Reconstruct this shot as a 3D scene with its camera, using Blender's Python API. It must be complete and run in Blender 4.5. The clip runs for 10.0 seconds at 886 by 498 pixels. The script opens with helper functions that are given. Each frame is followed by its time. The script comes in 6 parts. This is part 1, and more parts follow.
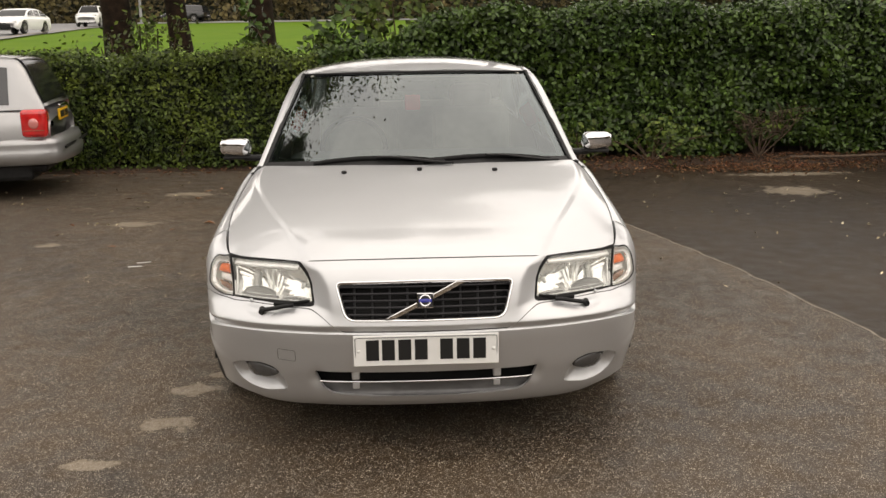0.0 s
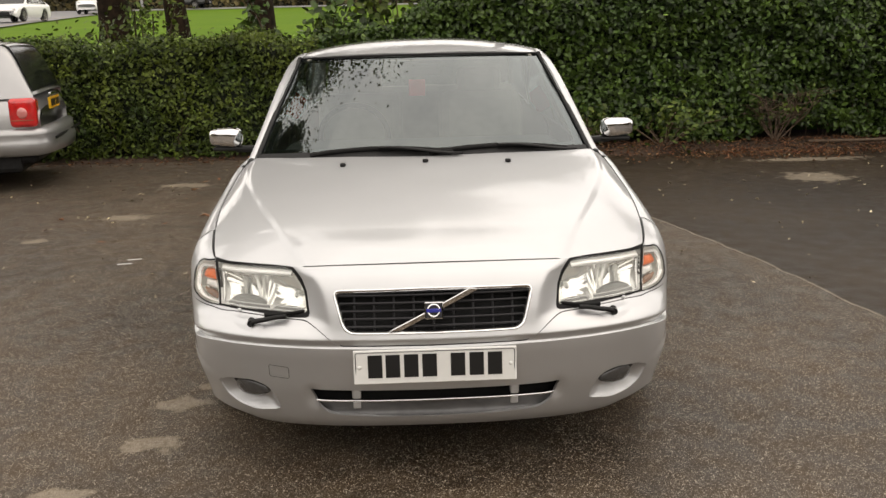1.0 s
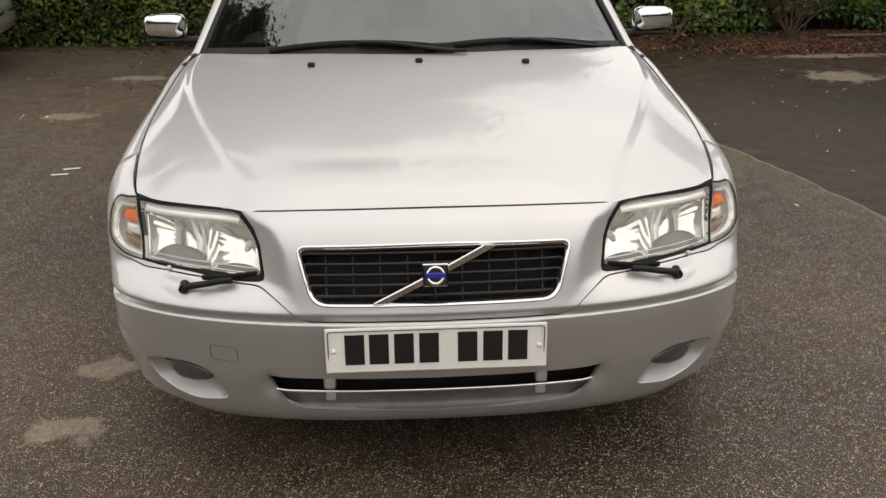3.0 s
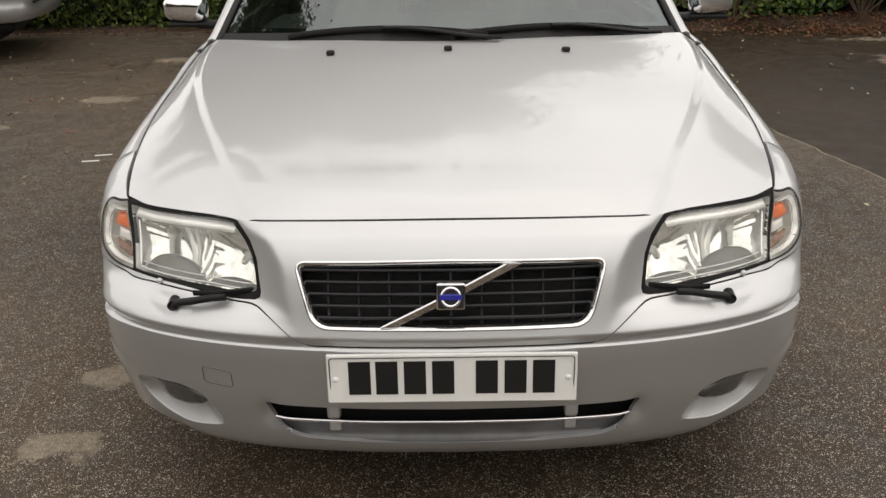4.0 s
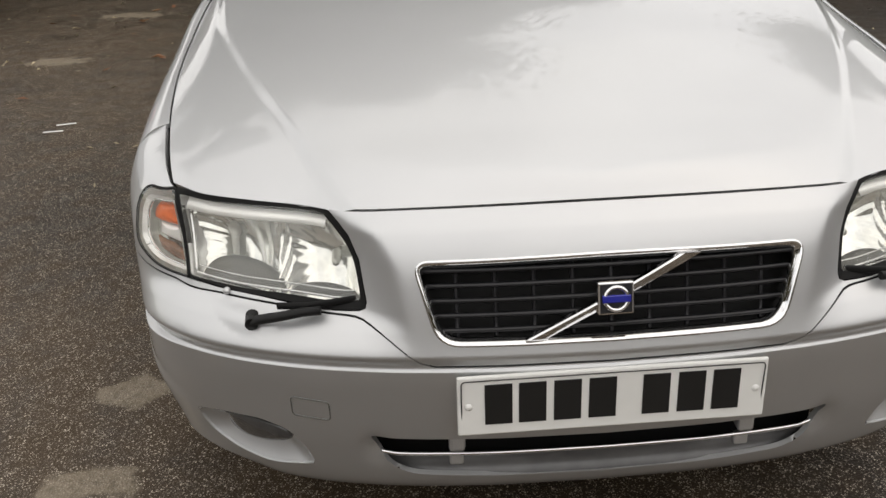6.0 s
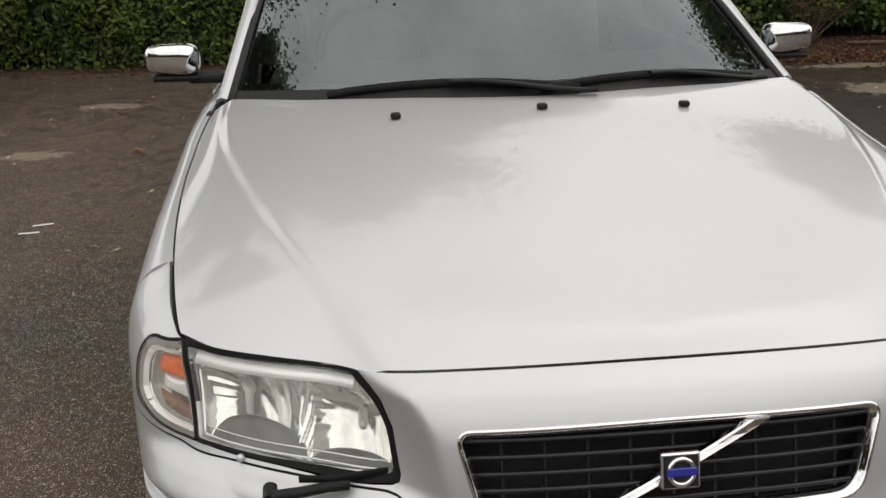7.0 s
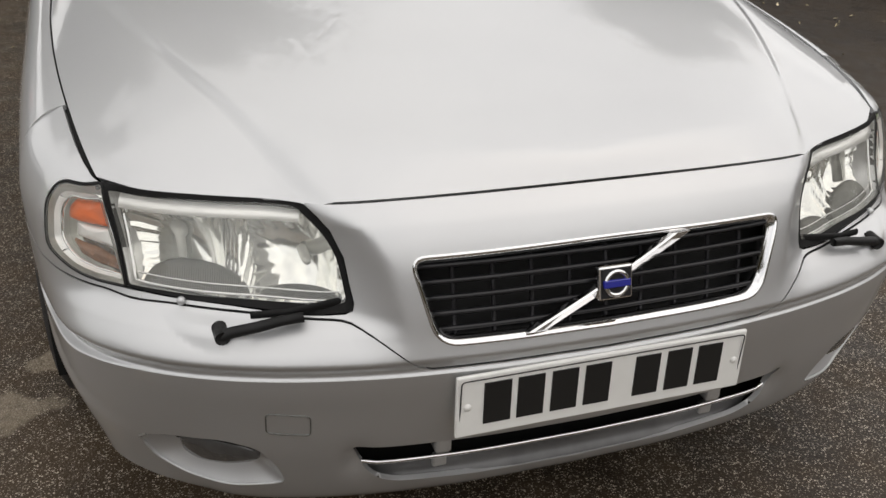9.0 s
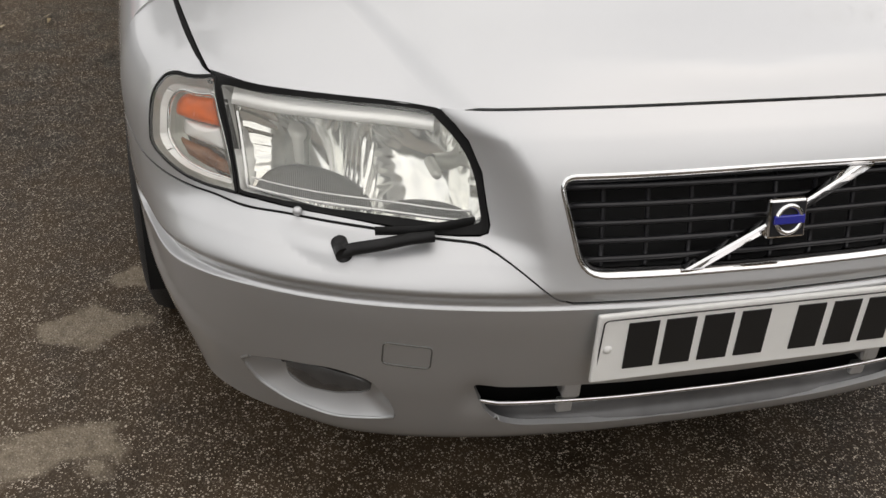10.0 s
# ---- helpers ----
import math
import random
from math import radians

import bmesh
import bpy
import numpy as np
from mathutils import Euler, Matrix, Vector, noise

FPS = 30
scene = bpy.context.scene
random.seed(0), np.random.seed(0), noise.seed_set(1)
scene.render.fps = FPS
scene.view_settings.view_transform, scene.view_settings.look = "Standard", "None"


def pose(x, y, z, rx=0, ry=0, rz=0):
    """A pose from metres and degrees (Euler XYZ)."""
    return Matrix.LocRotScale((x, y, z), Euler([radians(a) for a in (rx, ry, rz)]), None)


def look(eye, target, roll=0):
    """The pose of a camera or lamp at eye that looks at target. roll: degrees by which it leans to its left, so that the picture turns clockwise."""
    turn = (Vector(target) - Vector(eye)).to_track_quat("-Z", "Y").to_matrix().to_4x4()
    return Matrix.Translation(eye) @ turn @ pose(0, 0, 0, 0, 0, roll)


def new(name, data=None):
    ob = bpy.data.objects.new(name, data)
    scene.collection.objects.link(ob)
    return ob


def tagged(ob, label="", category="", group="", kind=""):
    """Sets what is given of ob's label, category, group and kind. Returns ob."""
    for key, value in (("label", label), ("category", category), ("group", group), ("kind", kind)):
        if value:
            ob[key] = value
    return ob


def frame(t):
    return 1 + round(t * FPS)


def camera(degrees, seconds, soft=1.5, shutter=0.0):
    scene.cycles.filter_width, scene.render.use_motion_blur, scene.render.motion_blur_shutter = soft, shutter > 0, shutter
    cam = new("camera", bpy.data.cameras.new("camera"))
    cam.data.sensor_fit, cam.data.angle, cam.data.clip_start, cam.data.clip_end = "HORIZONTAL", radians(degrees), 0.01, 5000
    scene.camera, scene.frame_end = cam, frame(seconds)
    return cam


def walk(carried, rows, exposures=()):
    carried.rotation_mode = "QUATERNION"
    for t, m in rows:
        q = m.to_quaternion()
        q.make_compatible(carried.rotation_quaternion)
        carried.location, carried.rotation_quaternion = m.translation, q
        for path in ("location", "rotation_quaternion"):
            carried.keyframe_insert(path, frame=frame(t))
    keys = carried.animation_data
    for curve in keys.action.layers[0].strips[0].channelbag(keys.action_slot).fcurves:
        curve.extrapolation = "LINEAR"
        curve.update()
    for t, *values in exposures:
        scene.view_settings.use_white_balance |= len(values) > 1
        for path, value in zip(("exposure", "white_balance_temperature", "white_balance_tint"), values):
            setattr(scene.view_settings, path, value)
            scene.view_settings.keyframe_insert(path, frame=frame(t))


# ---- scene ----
cam = camera(52.1, 10.0)
PATH = [
    (0, (-0.044, -3.107, 1.514), (0.025, -1.158, 1.071), -0.9),
    (0.5, (-0.078, -2.961, 1.508), (0.002, -1.015, 1.053), -0.9),
    (1, (-0.048, -2.743, 1.49), (0.01, -0.8, 1.016), -1.4),
    (1.5, (-0.004, -2.511, 1.459), (0.027, -0.589, 0.905), -1.8),
    (2, (-0.012, -2.291, 1.446), (0.035, -0.381, 0.854), -1.5),
    (2.5, (-0.083, -2.062, 1.421), (0.009, -0.169, 0.782), -0.8),
    (2.7, (-0.1, -2.005, 1.414), (0.006, -0.124, 0.743), -0.5),
    (3.8, (-0.003, -1.713, 1.401), (0.009, 0.148, 0.67), -0.9),
    (4, (0.004, -1.666, 1.393), (-0.016, 0.191, 0.651), -1.0),
    (4.5, (-0.031, -1.543, 1.391), (-0.059, 0.301, 0.618), -1.3),
    (5, (-0.145, -1.44, 1.387), (-0.129, 0.391, 0.584), -1.1),
    (5.2, (-0.196, -1.408, 1.379), (-0.16, 0.412, 0.552), -1.0),
    (6.3, (-0.389, -1.182, 1.302), (-0.273, 0.628, 0.458), -2.2),
    (6.5, (-0.41, -1.131, 1.322), (-0.296, 0.701, 0.528), -2.2),
    (7, (-0.444, -1.069, 1.377), (-0.26, 0.8, 0.689), -1.3),
    (7.5, (-0.394, -1.057, 1.385), (0.052, 0.781, 0.736), -0.2),
    (8, (-0.432, -1.054, 1.38), (0.222, 0.71, 0.703), 0.6),
    (8.5, (-0.538, -1.054, 1.34), (0.164, 0.638, 0.536), 1.6),
    (9, (-0.671, -1.062, 1.309), (-0.074, 0.608, 0.384), 2.3),
    (9.5, (-0.74, -1.019, 1.266), (-0.25, 0.649, 0.277), 3.7),
    (10, (-0.749, -0.916, 1.194), (-0.278, 0.731, 0.163), 3.7),
]
walk(cam, [(t, look(eye, target, roll)) for t, eye, target, roll in PATH], [(0, 0.36, 7400, 14), (1.5, 0.31, 7300, 13), (2.5, 0.11, 7200, 13), (4.5, 0.10, 7000, 12), (8, -0.12, 6800, 11), (10, -0.06, 6800, 12)])

# ---- world, sun, exposure ----
world = bpy.data.worlds.new("sky")
scene.world = world
world.use_nodes = True
wn, wl = world.node_tree.nodes, world.node_tree.links
wn.clear()
w_out = wn.new("ShaderNodeOutputWorld")
w_bg = wn.new("ShaderNodeBackground")
w_sky = wn.new("ShaderNodeTexSky")
w_sky.sky_type = "NISHITA"
w_sky.sun_disc = False
w_sky.sun_elevation, w_sky.sun_rotation = radians(60), radians(110)
w_sky.dust_density = 3.0
w_co = wn.new("ShaderNodeTexCoord")
w_no = wn.new("ShaderNodeTexNoise")
w_no.inputs["Scale"].default_value, w_no.inputs["Detail"].default_value = 3.1, 5.0
w_rp = wn.new("ShaderNodeValToRGB")
w_rp.color_ramp.elements[0].position, w_rp.color_ramp.elements[0].color = 0.35, (7.4, 7.5, 7.7, 1)
w_rp.color_ramp.elements[1].position, w_rp.color_ramp.elements[1].color = 0.7, (11.2, 11.2, 11.0, 1)
w_mx = wn.new("ShaderNodeMix")
w_mx.data_type = "RGBA"
w_mx.inputs[0].default_value = 0.86
wl.new(w_co.outputs["Generated"], w_no.inputs["Vector"])
wl.new(w_no.outputs["Fac"], w_rp.inputs["Fac"])
wl.new(w_sky.outputs["Color"], w_mx.inputs[6])
wl.new(w_rp.outputs["Color"], w_mx.inputs[7])
wl.new(w_mx.outputs[2], w_bg.inputs["Color"])
wl.new(w_bg.outputs["Background"], w_out.inputs["Surface"])
w_bg.inputs["Strength"].default_value = 0.15

sun = new("sun", bpy.data.lights.new("sun", "SUN"))
sun.data.energy, sun.data.angle, sun.data.color = 0.40, radians(130), (1.0, 0.95, 0.88)
sun.matrix_world = look((9.4, -3.4, 17.3), (0, 0, 0))


# ---- materials ----
def material(name, base, rough=0.5, metal=0.0, coat=0.0, coat_rough=0.03, vary=0.12, scale=8.0, bump=0.0, bump_scale=120.0,
             per="", transmission=0.0, ior=1.45, emit=None, second=None, spec=0.5, detail=4.0):
    m = bpy.data.materials.new(name)
    m.use_nodes = True
    n, l = m.node_tree.nodes, m.node_tree.links
    p = n["Principled BSDF"]
    p.inputs["Roughness"].default_value, p.inputs["Metallic"].default_value = rough, metal
    p.inputs["Coat Weight"].default_value, p.inputs["Coat Roughness"].default_value = coat, coat_rough
    p.inputs["Transmission Weight"].default_value, p.inputs["IOR"].default_value = transmission, ior
    p.inputs["Specular IOR Level"].default_value = spec
    co = n.new("ShaderNodeTexCoord")
    no = n.new("ShaderNodeTexNoise")
    no.inputs["Scale"].default_value, no.inputs["Detail"].default_value = scale, detail
    l.new(co.outputs["Object"], no.inputs["Vector"])
    mix = n.new("ShaderNodeMix")
    mix.data_type = "RGBA"
    other = second or tuple(c * (1 - vary) for c in base)
    mix.inputs[6].default_value = (*(tuple(min(1, c * (1 + vary)) for c in base) if not second else base), 1)
    mix.inputs[7].default_value = (*other, 1)
    rp = n.new("ShaderNodeMapRange")
    rp.inputs[1].default_value, rp.inputs[2].default_value = 0.3, 0.7
    l.new(no.outputs["Fac"], rp.inputs[0])
    l.new(rp.outputs[0], mix.inputs[0])
    colour = mix.outputs[2]
    if per:
        if per == "island":
            g = n.new("ShaderNodeNewGeometry")
            rnd = g.outputs["Random Per Island"]
        else:
            g = n.new("ShaderNodeObjectInfo")
            rnd = g.outputs["Random"]
        hs = n.new("ShaderNodeHueSaturation")
        mr = n.new("ShaderNodeMapRange")
        mr.inputs[3].default_value, mr.inputs[4].default_value = 0.35, 1.75
        l.new(rnd, mr.inputs[0])
        l.new(mr.outputs[0], hs.inputs["Value"])
        l.new(colour, hs.inputs["Color"])
        colour = hs.outputs["Color"]
    l.new(colour, p.inputs["Base Color"])
    if bump:
        nb = n.new("ShaderNodeTexNoise")
        nb.inputs["Scale"].default_value, nb.inputs["Detail"].default_value = bump_scale, 3.0
        l.new(co.outputs["Object"], nb.inputs["Vector"])
        b = n.new("ShaderNodeBump")
        b.inputs["Strength"].default_value, b.inputs["Distance"].default_value = bump, 0.01
        l.new(nb.outputs["Fac"], b.inputs["Height"])
        l.new(b.outputs["Normal"], p.inputs["Normal"])
    if emit:
        p.inputs["Emission Color"].default_value, p.inputs["Emission Strength"].default_value = (*emit[0], 1), emit[1]
    return m


SILVER = material("silver_paint", (0.592, 0.600, 0.606), 0.53, 0.90, coat=1.0, vary=0.02, scale=3)
ESTATE_PAINT = material("estate_silver_paint", (0.40, 0.40, 0.40), 0.38, 0.7, coat=0.8, vary=0.04, scale=3)
BLACK_PAINT = material("black_paint", (0.008, 0.008, 0.009), 0.3, 0.0, coat=1.0, vary=0.05)
WHITE_PAINT = material("white_paint", (0.78, 0.78, 0.77), 0.4, coat=0.6, vary=0.03)
CHROME = material("chrome", (0.80, 0.80, 0.80), 0.07, 1.0, vary=0.03, scale=20)
BLACK_PLASTIC = material("black_plastic", (0.010, 0.010, 0.010), 0.5, spec=0.3, vary=0.3, scale=30, bump=0.1, bump_scale=900)
GRILLE_BLACK = material("grille_black", (0.012, 0.012, 0.014), 0.35, vary=0.3, scale=30)
RUBBER = material("rubber", (0.007, 0.007, 0.007), 0.6, spec=0.25, vary=0.3, scale=30)
TYRE = material("tyre_rubber", (0.022, 0.021, 0.02), 0.8, vary=0.3, scale=30, bump=0.2, bump_scale=200)
DARK = material("dark_void", (0.006, 0.006, 0.006), 0.9, vary=0.2)
ALLOY = material("alloy", (0.30, 0.29, 0.28), 0.42, 0.9, vary=0.1, scale=20)
REFLECTOR = material("reflector", (0.97, 0.97, 0.93), 0.10, 0.85, vary=0.05, scale=30)
INTAKE_GREY = material("intake_grey", (0.13, 0.13, 0.13), 0.4, 0.3, vary=0.15, scale=20)
LAMP_HOUSING = material("lamp_housing", (0.90, 0.90, 0.88), 0.22, 0.5, vary=0.15, scale=25)
LAMP_SHIELD = material("lamp_shield", (0.15, 0.15, 0.14), 0.4, 0.5, vary=0.2, scale=25)
BEZEL = material("bezel_bright", (0.97, 0.97, 0.96), 0.3, 0.25, coat=0.8, vary=0.03, scale=20)
SHADE_GREY = material("bulb_shade_grey", (0.60, 0.60, 0.56), 0.4, 0.4, vary=0.1, scale=25)
BROWN_LENS = material("brown_lens", (0.22, 0.10, 0.05), 0.25, coat=0.5, vary=0.3, scale=60)
AMBER = material("amber_glass", (0.85, 0.15, 0.008), 0.3, vary=0.15, scale=40)
RED_LENS = material("red_lens", (0.55, 0.02, 0.02), 0.12, coat=1.0, vary=0.2, scale=12)
PINK_LENS = material("pink_lens", (0.65, 0.22, 0.2), 0.15, coat=1.0, vary=0.1)
PLATE_WHITE = material("plate_white", (0.80, 0.80, 0.77), 0.3, coat=0.5, vary=0.03, scale=20)
PLATE_YELLOW = material("plate_yellow", (0.75, 0.42, 0.02), 0.35, vary=0.05, scale=20)
INK = material("black_ink", (0.012, 0.012, 0.012), 0.4, vary=0.1)
BLUE = material("badge_blue", (0.02, 0.025, 0.28), 0.25, coat=0.8, vary=0.05)
DARK_GLASS = material("dark_glass", (0.012, 0.014, 0.014), 0.03, vary=0.1, coat=1.0)
TRIM_GREY = material("interior_grey", (0.10, 0.10, 0.095), 0.7, vary=0.15, scale=20)
TRIM_BEIGE = material("interior_beige", (0.32, 0.30, 0.26), 0.75, vary=0.1, scale=20)
RED_FABRIC = material("red_fabric", (0.7, 0.03, 0.03), 0.6, vary=0.15, scale=30)
BARK = material("bark", (0.032, 0.019, 0.012), 0.95, spec=0.2, second=(0.010, 0.0065, 0.0045), scale=9, bump=1.0, bump_scale=25)
TWIG = material("twig", (0.11, 0.075, 0.05), 0.85, vary=0.3, scale=30)
LAUREL = material("laurel_leaf", (0.055, 0.094, 0.015), 0.36, second=(0.025, 0.050, 0.010), scale=3, per="island", spec=0.35)
PRIVET = material("privet_leaf", (0.080, 0.105, 0.014), 0.50, second=(0.026, 0.048, 0.009), scale=2.5, per="island", spec=0.28)
FOG_GLASS = material("fog_glass", (0.07, 0.07, 0.07), 0.2, 0.2, coat=1.0, vary=0.2, scale=30)
TINTED = material("tinted_glass", (0.010, 0.011, 0.011), 0.12, vary=0.2, spec=0.35)
FRESH = material("fresh_leaf", (0.16, 0.24, 0.05), 0.4, vary=0.2, scale=5, per="island")
# near-black base stands in for the shade deep inside foliage
SHADE_LEAF = material("foliage_shade", (0.008, 0.012, 0.005), 0.9, vary=0.4, scale=10)
CROWN_LEAF = material("crown_leaf", (0.055, 0.075, 0.02), 0.6, second=(0.085, 0.07, 0.02), scale=0.4, per="island")
WOOD_LEAF = material("autumn_wood_leaf", (0.098, 0.070, 0.022), 0.8, second=(0.036, 0.038, 0.012), scale=0.15, per="island")
DEAD_LEAF = material("dead_leaf", (0.135, 0.046, 0.022), 0.75, second=(0.17, 0.095, 0.04), scale=4, per="island")
PALE_LEAF = material("pale_fallen_leaf", (0.42, 0.36, 0.24), 0.6, vary=0.3, scale=4, per="island")
SOIL = material("soil", (0.030, 0.019, 0.012), 0.95, second=(0.065, 0.036, 0.02), scale=12, bump=0.8, bump_scale=40)
DIRT = material("grey_silt", (0.27, 0.235, 0.185), 0.9, second=(0.15, 0.125, 0.10), scale=14, bump=0.5, bump_scale=160)
ROAD_GREY = material("road_grey", (0.20, 0.20, 0.20), 0.8, vary=0.1, scale=1)


def asphalt(name, dark, light, stone, wet, share, silt=()):
    """Worn tarmac: dark binder, pale stone chips of two sizes, stains, dried silt in patches, a damp sheen."""
    m = bpy.data.materials.new(name)
    m.use_nodes = True
    n, l = m.node_tree.nodes, m.node_tree.links
    p = n["Principled BSDF"]
    co = n.new("ShaderNodeTexCoord")

    def tex(kind, scale, detail=5.0):
        t = n.new(kind)
        t.inputs["Scale"].default_value = scale
        if kind == "ShaderNodeTexNoise":
            t.inputs["Detail"].default_value = detail
        l.new(co.outputs["Object"], t.inputs["Vector"])
        return t

    def ramp(src, a0, a1, b0=0.0, b1=1.0):
        r = n.new("ShaderNodeMapRange")
        for k, v in zip((1, 2, 3, 4), (a0, a1, b0, b1)):
            r.inputs[k].default_value = v
        l.new(src, r.inputs[0])
        return r.outputs[0]

    def op(kind, x, y):
        q = n.new("ShaderNodeMath")
        q.operation = kind
        for k, v in enumerate((x, y)):
            if isinstance(v, (int, float)):
                q.inputs[k].default_value = v
            else:
                l.new(v, q.inputs[k])
        return q.outputs[0]

    def blend(fac, x, y):
        q = n.new("ShaderNodeMix")
        q.data_type = "RGBA"
        for k, v in ((0, fac), (6, x), (7, y)):
            if isinstance(v, tuple):
                q.inputs[k].default_value = (*v, 1)
            else:
                l.new(v, q.inputs[k])
        return q.outputs[2]

    big, mid, fine_n = tex("ShaderNodeTexNoise", 0.7, 6), tex("ShaderNodeTexNoise", 7, 6), tex("ShaderNodeTexNoise", 60, 3)
    stains = ramp(op("ADD", op("MULTIPLY", big.outputs["Fac"], 1.3), mid.outputs["Fac"]), 0.92, 1.36)
    colour = blend(stains, dark, light)
    chips = None
    for scale, lo, hi in ((330, 1 - share, 1 - share * 0.55), (200, 1 - share * 0.45, 1 - share * 0.25)):
        vo = tex("ShaderNodeTexVoronoi", scale)
        sep = n.new("ShaderNodeSeparateColor")
        l.new(vo.outputs["Color"], sep.inputs[0])
        c = op("MULTIPLY", ramp(sep.outputs[0], lo, hi), ramp(vo.outputs["Distance"], 0.55, 0.30))
        chips = c if chips is None else op("MAXIMUM", chips, c)
        last = vo
    chips = op("MULTIPLY", chips, ramp(fine_n.outputs["Fac"], 0.35, 0.6, 0.25, 1.0))
    colour = blend(chips, colour, stone)
    mask = None
    for x, y, rx, ry in silt:
        mp = n.new("ShaderNodeMapping")
        mp.vector_type = "POINT"
        mp.inputs["Location"].default_value = (-x / rx, -y / ry, 0)
        mp.inputs["Scale"].default_value = (1 / rx, 1 / ry, 0)
        l.new(co.outputs["Object"], mp.inputs["Vector"])
        ln = n.new("ShaderNodeVectorMath")
        ln.operation = "LENGTH"
        l.new(mp.outputs[0], ln.inputs[0])
        d = ramp(ln.outputs["Value"], 1.7, 0.2)
        mask = d if mask is None else op("MAXIMUM", mask, d)
    if mask is not None:
        edge_n = tex("ShaderNodeTexNoise", 11, 7)
        mask = ramp(op("ADD", mask, op("MULTIPLY", op("SUBTRACT", edge_n.outputs["Fac"], 0.5), 1.5)), 0.50, 0.70, 0.0, 0.72)
        mask = op("MULTIPLY", mask, ramp(fine_n.outputs["Fac"], 0.3, 0.55, 0.55, 1.0))
        colour = blend(mask, colour, (0.27, 0.225, 0.165))
    l.new(colour, p.inputs["Base Color"])
    l.new(ramp(mid.outputs["Fac"], 0.3, 0.7, wet, wet + 0.3), p.inputs["Roughness"])
    b = n.new("ShaderNodeBump")
    b.inputs["Strength"].default_value, b.inputs["Distance"].default_value = 0.5, 0.005
    l.new(op("ADD", op("MULTIPLY", last.outputs["Distance"], -0.6), fine_n.outputs["Fac"]), b.inputs["Height"])
    l.new(b.outputs["Normal"], p.inputs["Normal"])
    p.inputs["Specular IOR Level"].default_value = 0.35
    return m


SILT = ((-1.03, 0.79, 0.14, 0.08), (-0.93, 0.96, 0.10, 0.05), (-1.06, 0.42, 0.145, 0.085), (-2.47, 4.80, 0.26, 0.13), (-2.9, 4.0, 0.12, 0.08), (-2.15, 1.0, 0.2, 0.09), (-1.25, 0.05, 0.12, 0.05), (-2.36, 6.4, 0.3, 0.16), (2.3, 3.4, 0.16, 0.08))
COARSE = asphalt("coarse_asphalt", (0.0205, 0.0128, 0.0063), (0.058, 0.0375, 0.0195), (0.62, 0.55, 0.45), 0.40, 0.30, SILT)
SMOOTH = asphalt("smooth_asphalt", (0.0130, 0.0074, 0.0030), (0.029, 0.0178, 0.0076), (0.09, 0.062, 0.034), 0.38, 0.25, ((3.85, 5.85, 0.36, 0.32), (4.3, 7.0, 0.75, 0.15), (6.0, 3.6, 0.3, 0.2)))
GRASS = material("grass", (0.070, 0.140, 0.006), 0.9, second=(0.095, 0.165, 0.008), spec=0.1, scale=0.5, bump=0.6, bump_scale=30)


# ---- building helpers ----
def herm(xs, ys):
    """Smooth curve through a few knots (cubic Hermite, no overshoot)."""
    xs, ys = np.array(xs, float), np.array(ys, float)
    s = np.diff(ys) / np.diff(xs)
    k = np.zeros(len(xs))
    k[0], k[-1] = s[0], s[-1]
    for i in range(1, len(xs) - 1):
        k[i] = 0 if s[i - 1] * s[i] <= 0 else 2 * s[i - 1] * s[i] / (s[i - 1] + s[i])

    lx, ly, lk = xs.tolist(), ys.tolist(), k.tolist()

    def f(x):
        if isinstance(x, (int, float)):
            x = min(max(float(x), lx[0]), lx[-1])
            i = 0
            while i < len(lx) - 2 and x >= lx[i + 1]:
                i += 1
            h = lx[i + 1] - lx[i]
            t = (x - lx[i]) / h
            return (1 + 2 * t) * (1 - t) ** 2 * ly[i] + t * (1 - t) ** 2 * h * lk[i] + t * t * (3 - 2 * t) * ly[i + 1] + t * t * (t - 1) * h * lk[i + 1]
        x = np.clip(x, xs[0], xs[-1])
        i = np.clip(np.searchsorted(xs, x, side="right") - 1, 0, len(xs) - 2)
        h = xs[i + 1] - xs[i]
        t = (x - xs[i]) / h
        return ((1 + 2 * t) * (1 - t) ** 2 * ys[i] + t * (1 - t) ** 2 * h * k[i] + t * t * (3 - 2 * t) * ys[i + 1] + t * t * (t - 1) * h * k[i + 1])
    return f


def smooth(a, b, x):
    t = (x - a) / (b - a)
    t = min(max(t, 0.0), 1.0) if isinstance(t, (int, float)) else np.clip(t, 0, 1)
    return t * t * (3 - 2 * t)


def mesh_ob(name, verts, faces, mat, parent=None, label="", shade=True):
    me = bpy.data.meshes.new(name)
    me.from_pydata([tuple(v) for v in verts], [], faces)
    me.materials.append(mat)
    if shade:
        me.shade_smooth()
    me.update()
    ob = new(name, me)
    if parent is not None:
        ob.parent = parent
    if label:
        tagged(ob, label)
    return ob


def part(name, bm, mat, parent=None, label="", shade=False):
    me = bpy.data.meshes.new(name)
    bmesh.ops.recalc_face_normals(bm, faces=bm.faces)
    bm.to_mesh(me)
    bm.free()
    me.materials.append(mat)
    if shade:
        me.shade_smooth()
    ob = new(name, me)
    if parent is not None:
        ob.parent = parent
    if label:
        tagged(ob, label)
    return ob


